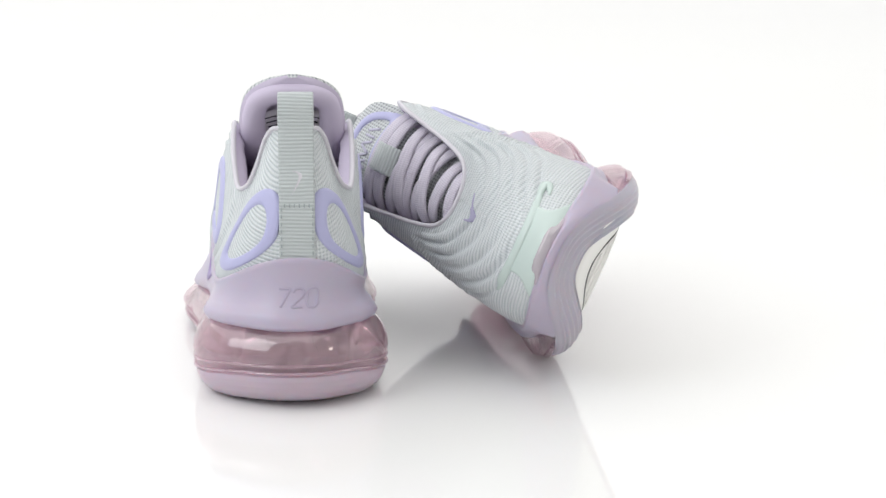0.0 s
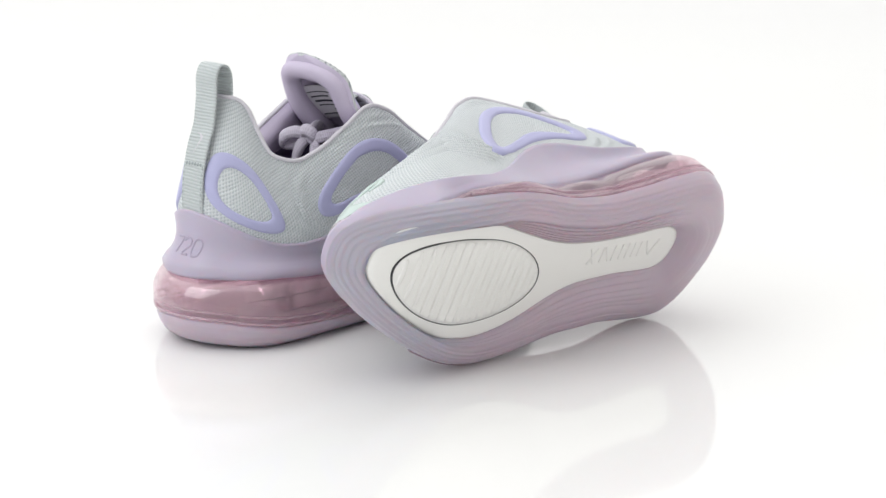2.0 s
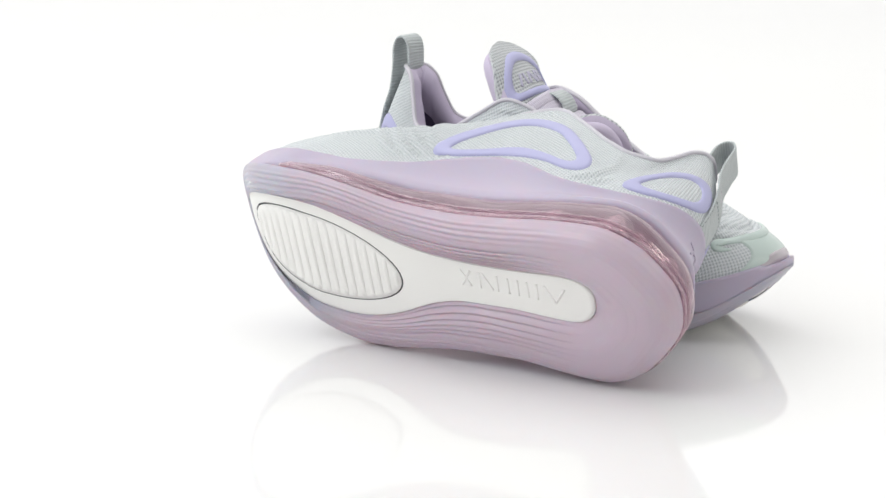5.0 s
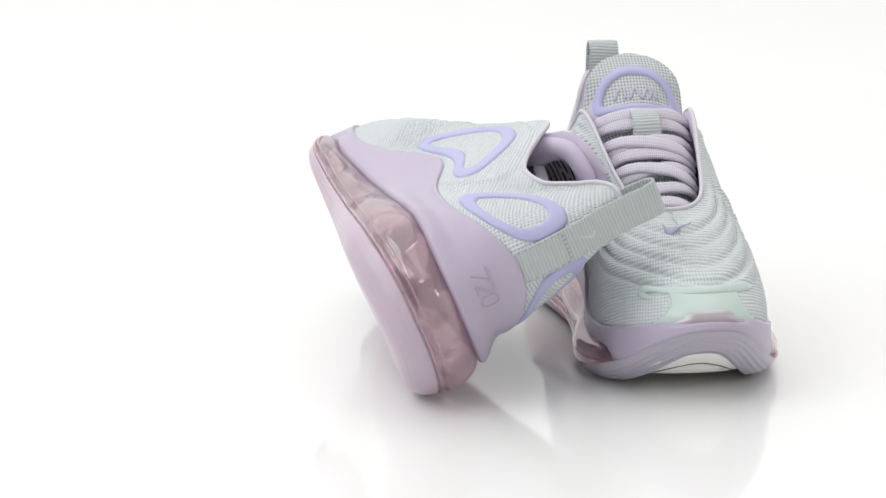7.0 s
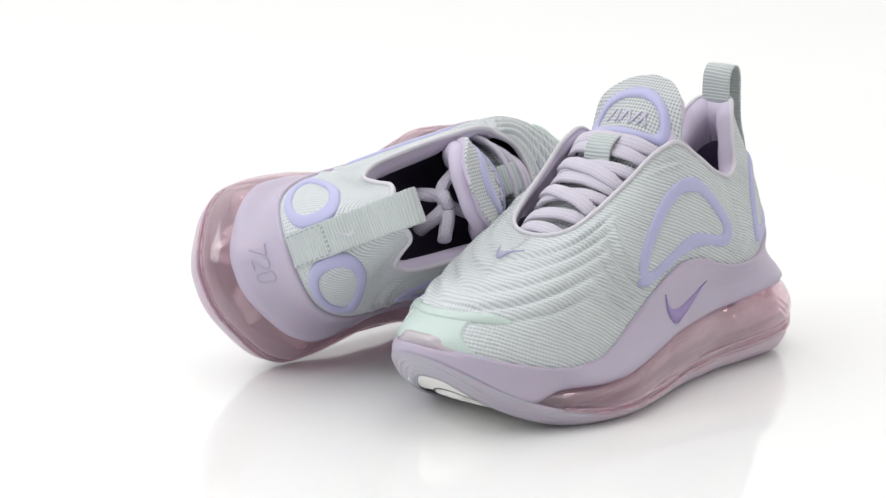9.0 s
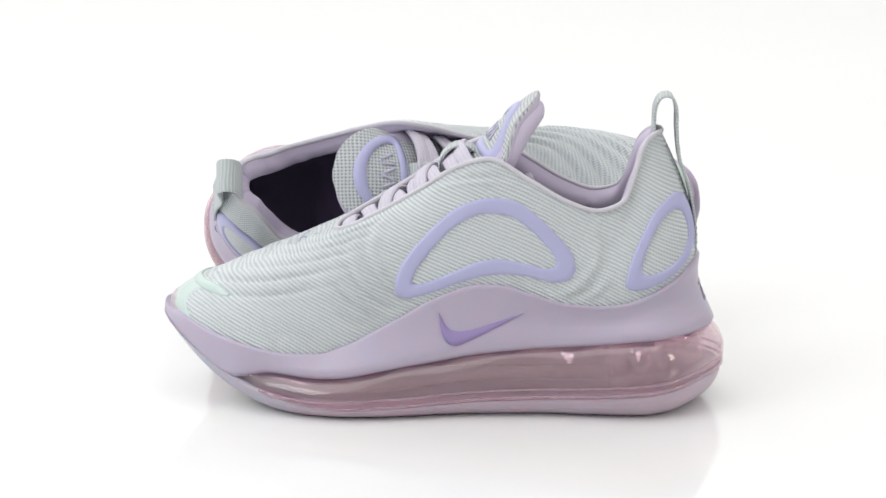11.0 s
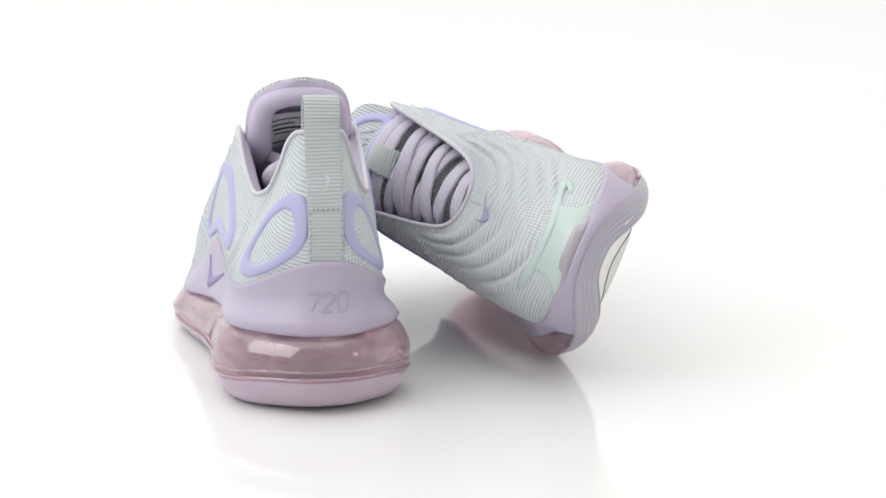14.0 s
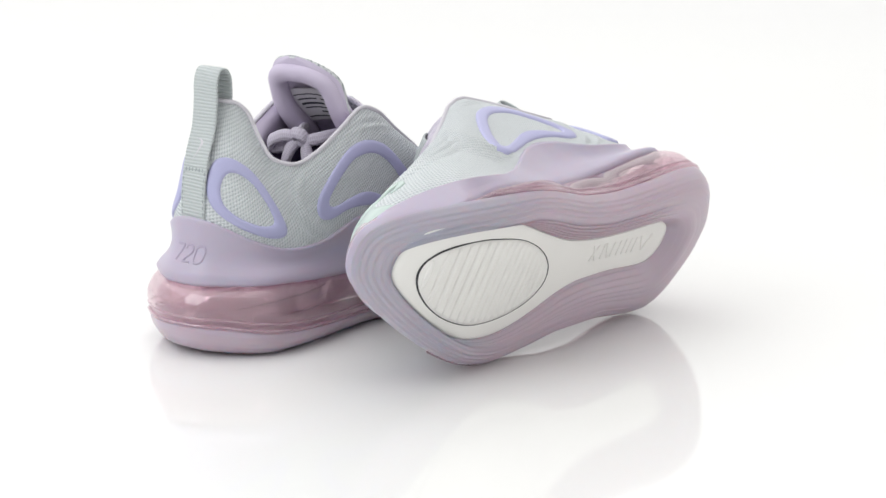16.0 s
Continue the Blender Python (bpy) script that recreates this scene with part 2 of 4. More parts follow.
def z_feather(x):
    return smooth((0.012, 0.02, 0.027, 0.04, 0.053, 0.066, 0.08, 0.093, 0.104, 0.115, 0.1286, 0.142, 0.156, 0.17, 0.184, 0.2, 0.2144, 0.2285, 0.245, 0.2624, 0.2766, 0.287, 0.297),
                  (0.080, 0.074, 0.0694, 0.0633, 0.0597, 0.0589, 0.0598, 0.0627, 0.0663, 0.0694, 0.0700, 0.0663, 0.060, 0.0518, 0.0441, 0.0362, 0.0320, 0.0318, 0.0337, 0.0375, 0.0415, 0.0455, 0.0485), x)


def ring3(p2, z):
    return np.column_stack([p2, z])


FEATHER = outline(0.012, 0.297, FEA_LAT, FEA_MED, power=0.92)
FEATHER = ring3(FEATHER, z_feather(FEATHER[:, 0]))

# the opening: heel top, collar dip, eyestay, throat, as a ring that shares the feather line's steps
OC = (0, 0.015, 0.04, 0.08, 0.13, 0.20, 0.27, 0.34, 0.42, 0.49, 0.56, 0.64, 0.74, 0.84, 0.93, 0.98, 1)
OX = (0.033, 0.0335, 0.0365, 0.0425, 0.0470, 0.053, 0.067, 0.083, 0.104, 0.124, 0.139, 0.160, 0.182, 0.197, 0.2045, 0.2068, 0.207)
OY = (0, 0.006, 0.0105, 0.0150, 0.0195, 0.0255, 0.0305, 0.0325, 0.0335, 0.033, 0.0315, 0.0285, 0.0250, 0.0205, 0.0125, 0.005, 0)
OZ = (0.147, 0.147, 0.1465, 0.141, 0.127, 0.1125, 0.108, 0.113, 0.125, 0.1355, 0.1315, 0.118, 0.1045, 0.0960, 0.0922, 0.0912, 0.091)
OPEN = np.column_stack([smooth(OC, OX, CC), SIDE * smooth(OC, OY, CC), smooth(OC, OZ, CC)])

NV = 96
VV = np.linspace(0, 1, NV)


def upper_grid():
    """Columns from the feather line up to the opening, each a cubic arc that bulges outwards."""
    up1 = smooth((0, 0.1, 0.3, 0.5, 0.7, 0.9, 1), (0.026, 0.022, 0.018, 0.022, 0.034, 0.020, 0.012), CC)
    out1 = smooth((0, 0.1, 0.3, 0.6, 0.8, 1), (0.000, 0.001, 0.0015, 0.0005, 0.001, 0.002), CC)
    dx = smooth((0, 0.1, 0.25, 0.5, 0.7, 0.85, 1), (-0.010, -0.004, 0.0, 0.0, 0.010, 0.024, 0.045), CC)
    dy = smooth((0, 0.1, 0.3, 0.5, 0.7, 0.85, 1), (0.0, 0.002, 0.007, 0.008, 0.012, 0.014, 0.0), CC)
    dz = smooth((0, 0.1, 0.3, 0.5, 0.7, 0.85, 1), (-0.020, -0.022, -0.016, -0.014, -0.010, -0.010, -0.017), CC)
    tan = np.roll(FEATHER, -1, 0) - np.roll(FEATHER, 1, 0)
    nrm = np.stack([-tan[:, 1], tan[:, 0], 0 * tan[:, 0]], 1)
    nrm /= np.linalg.norm(nrm, axis=1)[:, None]
    p0, p3 = FEATHER, OPEN
    p1 = p0 + nrm * out1[:, None] + np.column_stack([0 * up1, 0 * up1, up1])
    p2 = p3 + np.column_stack([dx, SIDE * dy, dz])
    v = VV[None, :, None]
    g = ((1 - v) ** 3 * p0[:, None] + 3 * v * (1 - v) ** 2 * p1[:, None]
         + 3 * v * v * (1 - v) * p2[:, None] + v ** 3 * p3[:, None])
    return g


def grid_normals(g):
    du = np.roll(g, -1, 0) - np.roll(g, 1, 0)
    dv = np.gradient(g, axis=1)
    n = np.cross(dv, du)
    return n / (np.linalg.norm(n, axis=2)[:, :, None] + 1e-12)


GRID = upper_grid()
BASE = GRID.copy()
NORM = grid_normals(GRID)
# moulded folds: waves across the vamp and flow creases round the side panels
gx, gy, gz = GRID[:, :, 0], GRID[:, :, 1], GRID[:, :, 2]
vamp = np.clip((CC[:, None] - 0.66) / 0.14, 0, 1) * np.clip((0.96 - VV) / 0.1, 0, 1) * np.clip((VV - 0.30) / 0.1, 0, 1)
ripple = 2 * np.pi * (VV[None, :] * 8.0 + 0.20 * np.sin(gy * 62 + 1.3) + 0.16 * np.sin(gx * 70 + gy * 40))
vamp = vamp * vamp * (3 - 2 * vamp)
fold = vamp * (0.0016 * np.sin(ripple) + 0.0005 * np.cos(2 * ripple + 0.4)) * (0.75 + 0.25 * np.sin(gy * 110 + gx * 90))
rho = np.sqrt(((gx - 0.125) / 0.050) ** 2 + ((gz - 0.090) / 0.029) ** 2)
wind = np.clip((rho - 1.10) / 0.08, 0, 1) * np.clip((2.15 - rho) / 0.4, 0, 1) * np.clip((gx - 0.055) / 0.015, 0, 1)
wind = wind * wind * (3 - 2 * wind)
fold = fold + 0.0014 * (1 - vamp) * wind * np.clip((VV - 0.04) / 0.1, 0, 1) * np.clip((0.92 - VV) / 0.15, 0, 1) * np.sin(2 * np.pi * (rho - 1.1) / 0.23 + 0.5 * np.sin(gz * 60))
GRID = GRID + NORM * fold[:, :, None]
NORM = grid_normals(GRID)


def on_upper(keys, mask, q):
    """Place and normal on the upper where two given surface coordinates take the value q."""
    a, b = keys
    idx = np.argwhere(mask)
    ka, kb = a[mask], b[mask]
    pts, nor = GRID[mask], NORM[mask]
    out_p, out_n = [], []
    for u, w in q:
        d2 = (ka - u) ** 2 + (kb - w) ** 2
        near = np.argpartition(d2, 5)[:5]
        wt = 1 / (d2[near] + 1e-9)
        wt /= wt.sum()
        n = (nor[near] * wt[:, None]).sum(0)
        out_p.append((pts[near] * wt[:, None]).sum(0))
        out_n.append(n / np.linalg.norm(n))
    return np.array(out_p), np.array(out_n)


def closed(points, n):
    """A smooth closed loop through a few points, at n even steps."""
    p = np.asarray(points, float)
    k = len(p)
    t = np.linspace(0, k, n * 4, endpoint=False)
    i = t.astype(int)
    f = (t - i)[:, None]
    a, b, c, d = p[(i - 1) % k], p[i % k], p[(i + 1) % k], p[(i + 2) % k]
    q = 0.5 * (2 * b + (c - a) * f + (2 * a - 5 * b + 4 * c - d) * f ** 2 + (3 * b - a - 3 * c + d) * f ** 3)
    s = np.concatenate([[0], np.cumsum(np.linalg.norm(np.diff(np.vstack([q, q[:1]]), axis=0), axis=1))])
    want = np.linspace(0, s[-1], n, endpoint=False)
    q2 = np.vstack([q, q[:1]])
    return np.stack([np.interp(want, s, q2[:, j]) for j in range(p.shape[1])], 1)


def opened(points, n):
    """A smooth open line through a few points, at n even steps."""
    p = np.asarray(points, float)
    s = np.concatenate([[0], np.cumsum(np.linalg.norm(np.diff(p, axis=0), axis=1))])
    e = np.vstack([2 * p[0] - p[1], p, 2 * p[-1] - p[-2]])
    q = []
    for w in np.linspace(0, s[-1], n):
        i = min(max(np.searchsorted(s, w) - 1, 0), len(p) - 2)
        f = (w - s[i]) / (s[i + 1] - s[i])
        a, b, c, d = e[i], e[i + 1], e[i + 2], e[i + 3]
        q.append(0.5 * (2 * b + (c - a) * f + (2 * a - 5 * b + 4 * c - d) * f ** 2 + (3 * b - a - 3 * c + d) * f ** 3))
    return np.array(q)


# ---------------------------------------------------------------- mesh helpers
class Build:
    """Collects vertices and faces of one part, in the left shoe's space; flip mirrors it for the right shoe."""

    def __init__(self, flip):
        self.v, self.f, self.uv, self.flip = [], [], [], flip

    def grid(self, rows, wrap_u=False, wrap_v=False, uv=None):
        rows = np.asarray(rows, float)
        nu, nv = rows.shape[:2]
        base = len(self.v)
        self.v += [tuple(p) for p in rows.reshape(-1, 3)]
        flat = rows.reshape(-1, 3) if uv is None else np.asarray(uv, float).reshape(-1, 2)
        self.uv += [tuple(p[:2]) for p in flat]
        for i in range(nu if wrap_u else nu - 1):
            for j in range(nv if wrap_v else nv - 1):
                a, b = i * nv + j, ((i + 1) % nu) * nv + j
                c, d = ((i + 1) % nu) * nv + (j + 1) % nv, i * nv + (j + 1) % nv
                self.f.append((base + a, base + b, base + c, base + d))
        return base

    def cap(self, ids):
        self.f.append(tuple(ids))

    def tube(self, path, normals, width, height, wrap=False, sides=10, flat=0.75):
        """A rounded strap or cord along a path; width lies in the surface, height along the normals."""
        path, normals = np.asarray(path, float), np.asarray(normals, float)
        n = len(path)
        t = np.roll(path, -1, 0) - np.roll(path, 1, 0)
        if not wrap:
            t[0], t[-1] = path[1] - path[0], path[-1] - path[-2]
        t /= np.linalg.norm(t, axis=1)[:, None] + 1e-12
        b = np.cross(t, normals)
        b /= np.linalg.norm(b, axis=1)[:, None] + 1e-12
        nn = np.cross(b, t)
        w = np.broadcast_to(np.asarray(width, float), (n,))[:, None]
        h = np.broadcast_to(np.asarray(height, float), (n,))[:, None]
        rows, uvs = [], []
        s = np.concatenate([[0], np.cumsum(np.linalg.norm(np.diff(path, axis=0), axis=1))])
        for k in range(sides):
            a = 2 * np.pi * k / sides
            ca, sa = np.cos(a), np.sin(a)
            ca, sa = np.sign(ca) * abs(ca) ** flat, np.sign(sa) * abs(sa) ** flat
            rows.append(path + b * w * ca / 2 + nn * h * sa / 2)
            uvs.append(np.column_stack([np.full(n, k * 0.0011), s]))
        rows, uvs = np.stack(rows, 1), np.stack(uvs, 1)
        base = self.grid(rows, wrap_u=wrap, wrap_v=True, uv=uvs)
        if not wrap:
            self.cap([base + k for k in range(sides)])
            self.cap([base + (n - 1) * sides + k for k in reversed(range(sides))])

    def done(self, name, mat, parent, label="", smooth_shade=True, weld=0.0, bevel=0.0):
        me = bpy.data.meshes.new(name)
        v = [(x, -y, z) for x, y, z in self.v] if self.flip else self.v
        me.from_pydata(v, [], self.f)
        lay = me.uv_layers.new(name="flow")
        uv = np.array(self.uv, float)
        ids = np.zeros(len(me.loops), int)
        me.loops.foreach_get("vertex_index", ids)
        lay.data.foreach_set("uv", uv[ids].astype(np.float32).ravel())
        bm = bmesh.new()
        bm.from_mesh(me)
        if weld:
            bmesh.ops.remove_doubles(bm, verts=bm.verts, dist=weld)
        bmesh.ops.recalc_face_normals(bm, faces=bm.faces)
        for f in bm.faces:
            f.smooth = smooth_shade
        bm.to_mesh(me)
        bm.free()
        me.materials.append(mat)
        ob = new(name, me)
        ob.parent = parent
        if label:
            ob["label"] = label
        return ob


RUN = np.concatenate([[0], np.cumsum(np.linalg.norm(np.diff(BASE[:, 48], axis=0), axis=1))])


def flow_uv(p):
    """Cloth coordinates: along the shoe, and up its flow lines."""
    p = np.asarray(p)
    run = np.broadcast_to(RUN[:, None], p.shape[:2])
    rise = p[..., 2] - 0.47 * p[..., 0] + 0.002 * np.sin(p[..., 0] * 45)
    return np.stack([run, rise * 0.95], -1)


def resample_ring(ring, n):
    return np.stack([np.interp(np.linspace(0, len(ring), n, endpoint=False), np.arange(len(ring) + 1), np.append(ring[:, j], ring[0, j])) for j in range(3)], 1)

# ---------------------------------------------------------------- the shoe's parts
def loft(flip, name, rings, mat, shoe, label="", close=()):
    """Rings stacked into one skin; 'first' or 'last' in close fills that end towards the middle line."""
    b = Build(flip)
    rings = [np.asarray(r, float) for r in rings]
    for end, at in (("first", 0), ("last", -1)):
        if end in close:
            r = rings[at]
            mirror = r[(-np.arange(len(r))) % len(r)]
            inner = [r * (1 - k) + (r + mirror) / 2 * k for k in (0.5, 0.85, 1.0)]
            rings = inner[::-1] + rings if at == 0 else rings + inner
    b.grid(np.stack(rings, 1), wrap_u=True, uv=flow_uv(np.stack(rings, 1)))
    return b.done(name, mat, shoe, label, weld=1e-5)


def band(flip, name, outer, inner, keys, mask, height, mat, shoe, label="", n=120):
    """A raised moulded ring on the upper between two loops."""
    o, i = closed(outer, n), closed(inner, n)
    k = np.argmin(((i - o[0]) ** 2).sum(1))
    i = np.roll(i, -k, 0)
    rows = []
    for f, h in ((-0.03, -0.0012), (0.0, 0.0002), (0.10, height * 0.8), (0.25, height), (0.5, height * 1.05), (0.75, height), (0.90, height * 0.8), (1.0, 0.0002), (1.03, -0.0012)):
        q = o * (1 - f) + i * f
        p, nn = on_upper(keys, mask, q)
        for _ in range(3):
            p = p * 0.5 + (np.roll(p, 1, 0) + np.roll(p, -1, 0)) * 0.25
        rows.append(p + nn * h)
    b = Build(flip)
    b.grid(np.stack(rows, 1), wrap_u=True)
    return b.done(name, mat, shoe, label)


def plate_fill(b, loop, zfun, shrink=(1.0, 0.995, 0.9, 0.8, 0.68, 0.55, 0.42, 0.3, 0.2, 0.1)):
    c = loop.mean(0)
    rows = []
    for k in shrink:
        q = c + (loop - c) * k
        rows.append(np.column_stack([q, zfun(q)]))
    rows[0][:, 2] += 0.003                       # the edge turns up into its seat
    base = b.grid(np.stack(rows, 1), wrap_u=True)
    n, m = len(loop), len(shrink)
    b.cap([base + i * m + m - 1 for i in range(n)])


PL_X = (0.048, 0.06, 0.075, 0.10, 0.127, 0.15, 0.168, 0.189, 0.211, 0.235, 0.255, 0.270, 0.281)
PL_MED = (PL_X, (0.0105, 0.0135, 0.0128, 0.011, 0.0105, 0.0121, 0.0157, 0.0221, 0.0294, 0.0358, 0.0368, 0.032, 0.022))
PL_LAT = (PL_X, (0.0125, 0.0162, 0.0163, 0.0158, 0.0175, 0.0242, 0.0340, 0.0421, 0.0449, 0.0415, 0.0335, 0.0245, 0.014))
PLATE = outline(0.0437, 0.287, PL_LAT, PL_MED)


def recess(x):
    """How deep the plate lies above the outsole's rim."""
    return smooth((0.04, 0.10, 0.20, 0.24, 0.265, 0.288), (0.0085, 0.0072, 0.0054, 0.0046, 0.0016, 0.0002), x)


def oval(scale, n=96):
    a = np.linspace(0, 2 * np.pi, n, endpoint=False)
    r = np.stack([0.0550 * np.cos(a), 0.0285 * np.sin(a) * (1 + 0.10 * np.cos(a))], 1) * scale
    t = radians(-8)
    return np.array([0.222, 0.0055]) + r @ np.array([[np.cos(t), np.sin(t)], [-np.sin(t), np.cos(t)]])


def tick(n=24):
    """A plain curved tick, in the unit square."""
    a = opened([(0.0, 0.75), (0.04, 0.25), (0.16, 0.0), (0.36, 0.10), (1.0, 0.72)], n)
    c = opened([(0.0, 0.75), (0.10, 0.42), (0.20, 0.33), (0.40, 0.36), (1.0, 0.72)], n)
    return a, c


def stick(flip, name, a, c, keys, mask, height, mat, shoe, label=""):
    """A flat raised mark on the upper between two lines."""
    rows = []
    for f, h in ((0, -0.0006), (0.02, height), (0.5, height * 1.1), (0.98, height), (1, -0.0006)):
        p, nn = on_upper(keys, mask, a * (1 - f) + c * f)
        rows.append(p + nn * h)
    b = Build(flip)
    b.grid(np.stack(rows, 1))
    return b.done(name, mat, shoe, label)


def midsole_rings():
    toe = np.clip((HEEL + (TOE - HEEL) * CC - 0.244) / 0.014, 0, 1)
    low = sole_ring(0.0060 * (1 - toe) + 0.0008 * toe)
    z0 = z_low(low[:, 0])
    fe = FEATHER
    rings = []
    inner = sole_ring(0.020)
    rings.append(ring3(inner, z_low(inner[:, 0]) + 0.001))
    edge = sole_ring(0.0085 * (1 - toe) + 0.0012 * toe)
    rings.append(ring3(edge, z_low(edge[:, 0]) - 0.0003 - 0.002 * toe))
    rings.append(ring3(low, z0 + 0.0006))
    wide = sole_ring(0.0050 * (1 - toe) + 0.0008 * toe)
    rings.append(ring3(wide, z_low(wide[:, 0]) + 0.0028))
    base = np.column_stack([wide, z_low(wide[:, 0]) + 0.0045])
    top = fe + np.column_stack([np.zeros((len(fe), 2)), np.full(len(fe), 0.0)])
    tan = np.roll(fe, -1, 0) - np.roll(fe, 1, 0)
    nrm = np.stack([-tan[:, 1], tan[:, 0], 0 * tan[:, 0]], 1)
    nrm /= np.linalg.norm(nrm, axis=1)[:, None]
    for k in (0.12, 0.28, 0.45, 0.62, 0.8, 0.93, 1.0):
        sag = -0.0040 * np.sin(np.pi * min(1, k)) * np.clip((0.20 - fe[:, 0]) / 0.1, 0, 1)
        p = base * (1 - k) + (top + nrm * 0.0022) * k
        p[:, :2] += nrm[:, :2] * sag[:, None]
        rings.append(p)
    rings.append(top + nrm * 0.0012 + np.array([0, 0, 0.0011]))
    rings.append(top - nrm * 0.002 + np.array([0, 0, 0.0006]))
    return rings


MID_RINGS = midsole_rings()


def sneaker(flip, label, tipped=False):
    shoe = new("sneaker")
    lat = (S[:, None] > 0.02) & (S[:, None] < 0.48) & (VV[None, :] >= 0)
    med = (S[:, None] > 0.52) & (S[:, None] < 0.98) & (VV[None, :] >= 0)

    # --- sole
    deep = recess(PLATE[:, 0]) + 0.001
    plate3 = ring3(PLATE, spring(PLATE[:, 0]) + deep)
    rings = [plate3 + np.array([0, 0, 0.003]), plate3]
    rim = sole_ring(0.015)
    for k in (0.10, 0.25, 0.40, 0.55, 0.70, 0.85):
        for step, dz in ((-0.055, 0.0), (-0.030, -0.0003), (-0.008, -0.0002), (0.006, 0.0008), (0.022, 0.0012), (0.042, 0.0002)):
            q = PLATE * (1 - k - step) + rim * (k + step)
            hollow = deep * max(0.0, 1 - (k + step) / 0.62) ** 1.6
            rings.append(ring3(q, spring(q[:, 0]) + dz * np.clip((0.292 - q[:, 0]) / 0.02, 0.1, 1) * np.clip((q[:, 0] - 0.05) / 0.05, 0.05, 1) + hollow))
    turn_in = np.array([0.0130, 0.0098, 0.0068, 0.0042, 0.0022, 0.0009, 0.0004, 0.0016])
    turn_up = np.array([0.01, 0.06, 0.16, 0.32, 0.52, 0.74, 0.92, 1.0])
    for step in np.linspace(0, 7, 43):
        inset, k = np.interp(step, np.arange(8), turn_in), np.interp(step, np.arange(8), turn_up)
        ridge = 0.00055 * math.sin(2 * math.pi * step) * min(1, step * 2) * min(1, max(0, 4.4 - step))
        ridge = ridge * np.clip((HEEL + (TOE - HEEL) * CC - 0.05) / 0.06, 0, 1)
        r = sole_ring(inset + ridge * k)
        rings.append(ring3(r, spring(r[:, 0]) * (1 - k) + z_seam(r[:, 0]) * k + ridge * (1 - k)))
    r = sole_ring(0.016)
    rings.append(ring3(r, np.maximum(z_seam(r[:, 0]) - 0.001, spring(r[:, 0]) + recess(r[:, 0]) + 0.003)))
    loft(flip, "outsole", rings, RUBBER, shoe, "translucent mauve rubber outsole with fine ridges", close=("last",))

    b = Build(flip)
    plate_fill(b, PLATE, lambda q: spring(q[:, 0]) + recess(q[:, 0]), (1.0, 0.995, 0.97, 0.9, 0.8, 0.68, 0.55, 0.42, 0.3, 0.2, 0.1))
    plate = b.done("outsole_plate", WHITE, shoe, "white moulded plate under the sole")
    b = Build(flip)
    o, i = oval(1.0), oval(0.982)
    b.grid(np.stack([np.column_stack([q, spring(q[:, 0]) + recess(q[:, 0]) + z]) for q, z in ((o, 0.0004), (o, -0.00012), (i, -0.00012), (i, 0.0004))], 1), wrap_u=True)
    b.done("groove", GROOVE, plate, "thin dark line round the ribbed oval")
    b = Build(flip)
    plate_fill(b, oval(0.981), lambda q: spring(q[:, 0]) + recess(q[:, 0]) - 0.0002)
    b.done("oval_insert", WHITE, plate)
    for k in range(17):
        u = 0.172 + k * 0.0062
        inside = oval(0.93, 400)
        near = inside[np.abs(inside[:, 0] - u) < 0.0012]
        if len(near) < 2:
            continue
        y0, y1 = near[:, 1].min(), near[:, 1].max()
        if y1 - y0 < 0.008:
            continue
        ys = np.linspace(y0, y1, 12)
        xs = u + 0.0 * ys
        b = Build(flip)
        b.tube(np.column_stack([xs, ys, spring(xs) + recess(xs)]), np.tile((0, 0, -1.0), (12, 1)), 0.0036, 0.0025 * np.sqrt(np.sin(np.linspace(0.02, np.pi - 0.02, 12))), sides=8)
        b.done("rib", WHITE, plate)
    # plain bars in place of the moulded brand word
    for k, (x, lean) in enumerate(((0.124, 1), (0.124, -1), (0.115, 0), (0.110, -1), (0.104, 0), (0.097, 0), (0.091, 0), (0.085, 0), (0.079, 0), (0.071, -1), (0.065, 1))):
        b = Build(flip)
        ys = np.linspace(-0.0055, 0.0050, 5)
        xs = x + lean * ys * 0.6
        b.tube(np.column_stack([xs, ys, spring(xs) + recess(xs)]), np.tile((0, 0, -1.0), (5, 1)), 0.0014, 0.0012, sides=6)
        b.done("moulded_bar", WHITE, plate)

    # --- air unit: clear wall with seams
    rings = []
    for k, inset in ((0.0, 0.0012), (0.06, 0.0004), (0.11, 0.0010), (0.16, 0.0008), (0.25, -0.0004), (0.38, -0.0010), (0.5, -0.0008), (0.62, 0.0002), (0.74, 0.0016), (0.85, 0.0034), (0.93, 0.0056), (1.0, 0.0088)):
        toe = np.clip((HEEL + (TOE - HEEL) * CC - 0.240) / 0.014, 0, 1)
        along = HEEL + (TOE - HEEL) * CC
        pods = 0.0011 * math.sin(math.pi * k) * np.sin(2 * np.pi * (along - 0.03) / 0.062) * np.clip((along - 0.07) / 0.04, 0, 1) * (1 - toe)
        r = sole_ring(inset * (1 - toe) + 0.004 * toe + pods)
        zs, zl = z_seam(r[:, 0]), np.maximum(z_low(r[:, 0]), z_seam(r[:, 0]) + 0.0004)
        rings.append(ring3(r, zs * (1 - k) + zl * k))
    air = loft(flip, "air_unit", rings, AIR, shoe, "clear rose-tinted air cushion round the heel")
    # inner bag wall, blown into upright pillars
    along = HEEL + (TOE - HEEL) * CC
    arc = np.concatenate([[0], np.cumsum(np.linalg.norm(np.diff(sole_ring(0.012), axis=0), axis=1))])
    rings = []
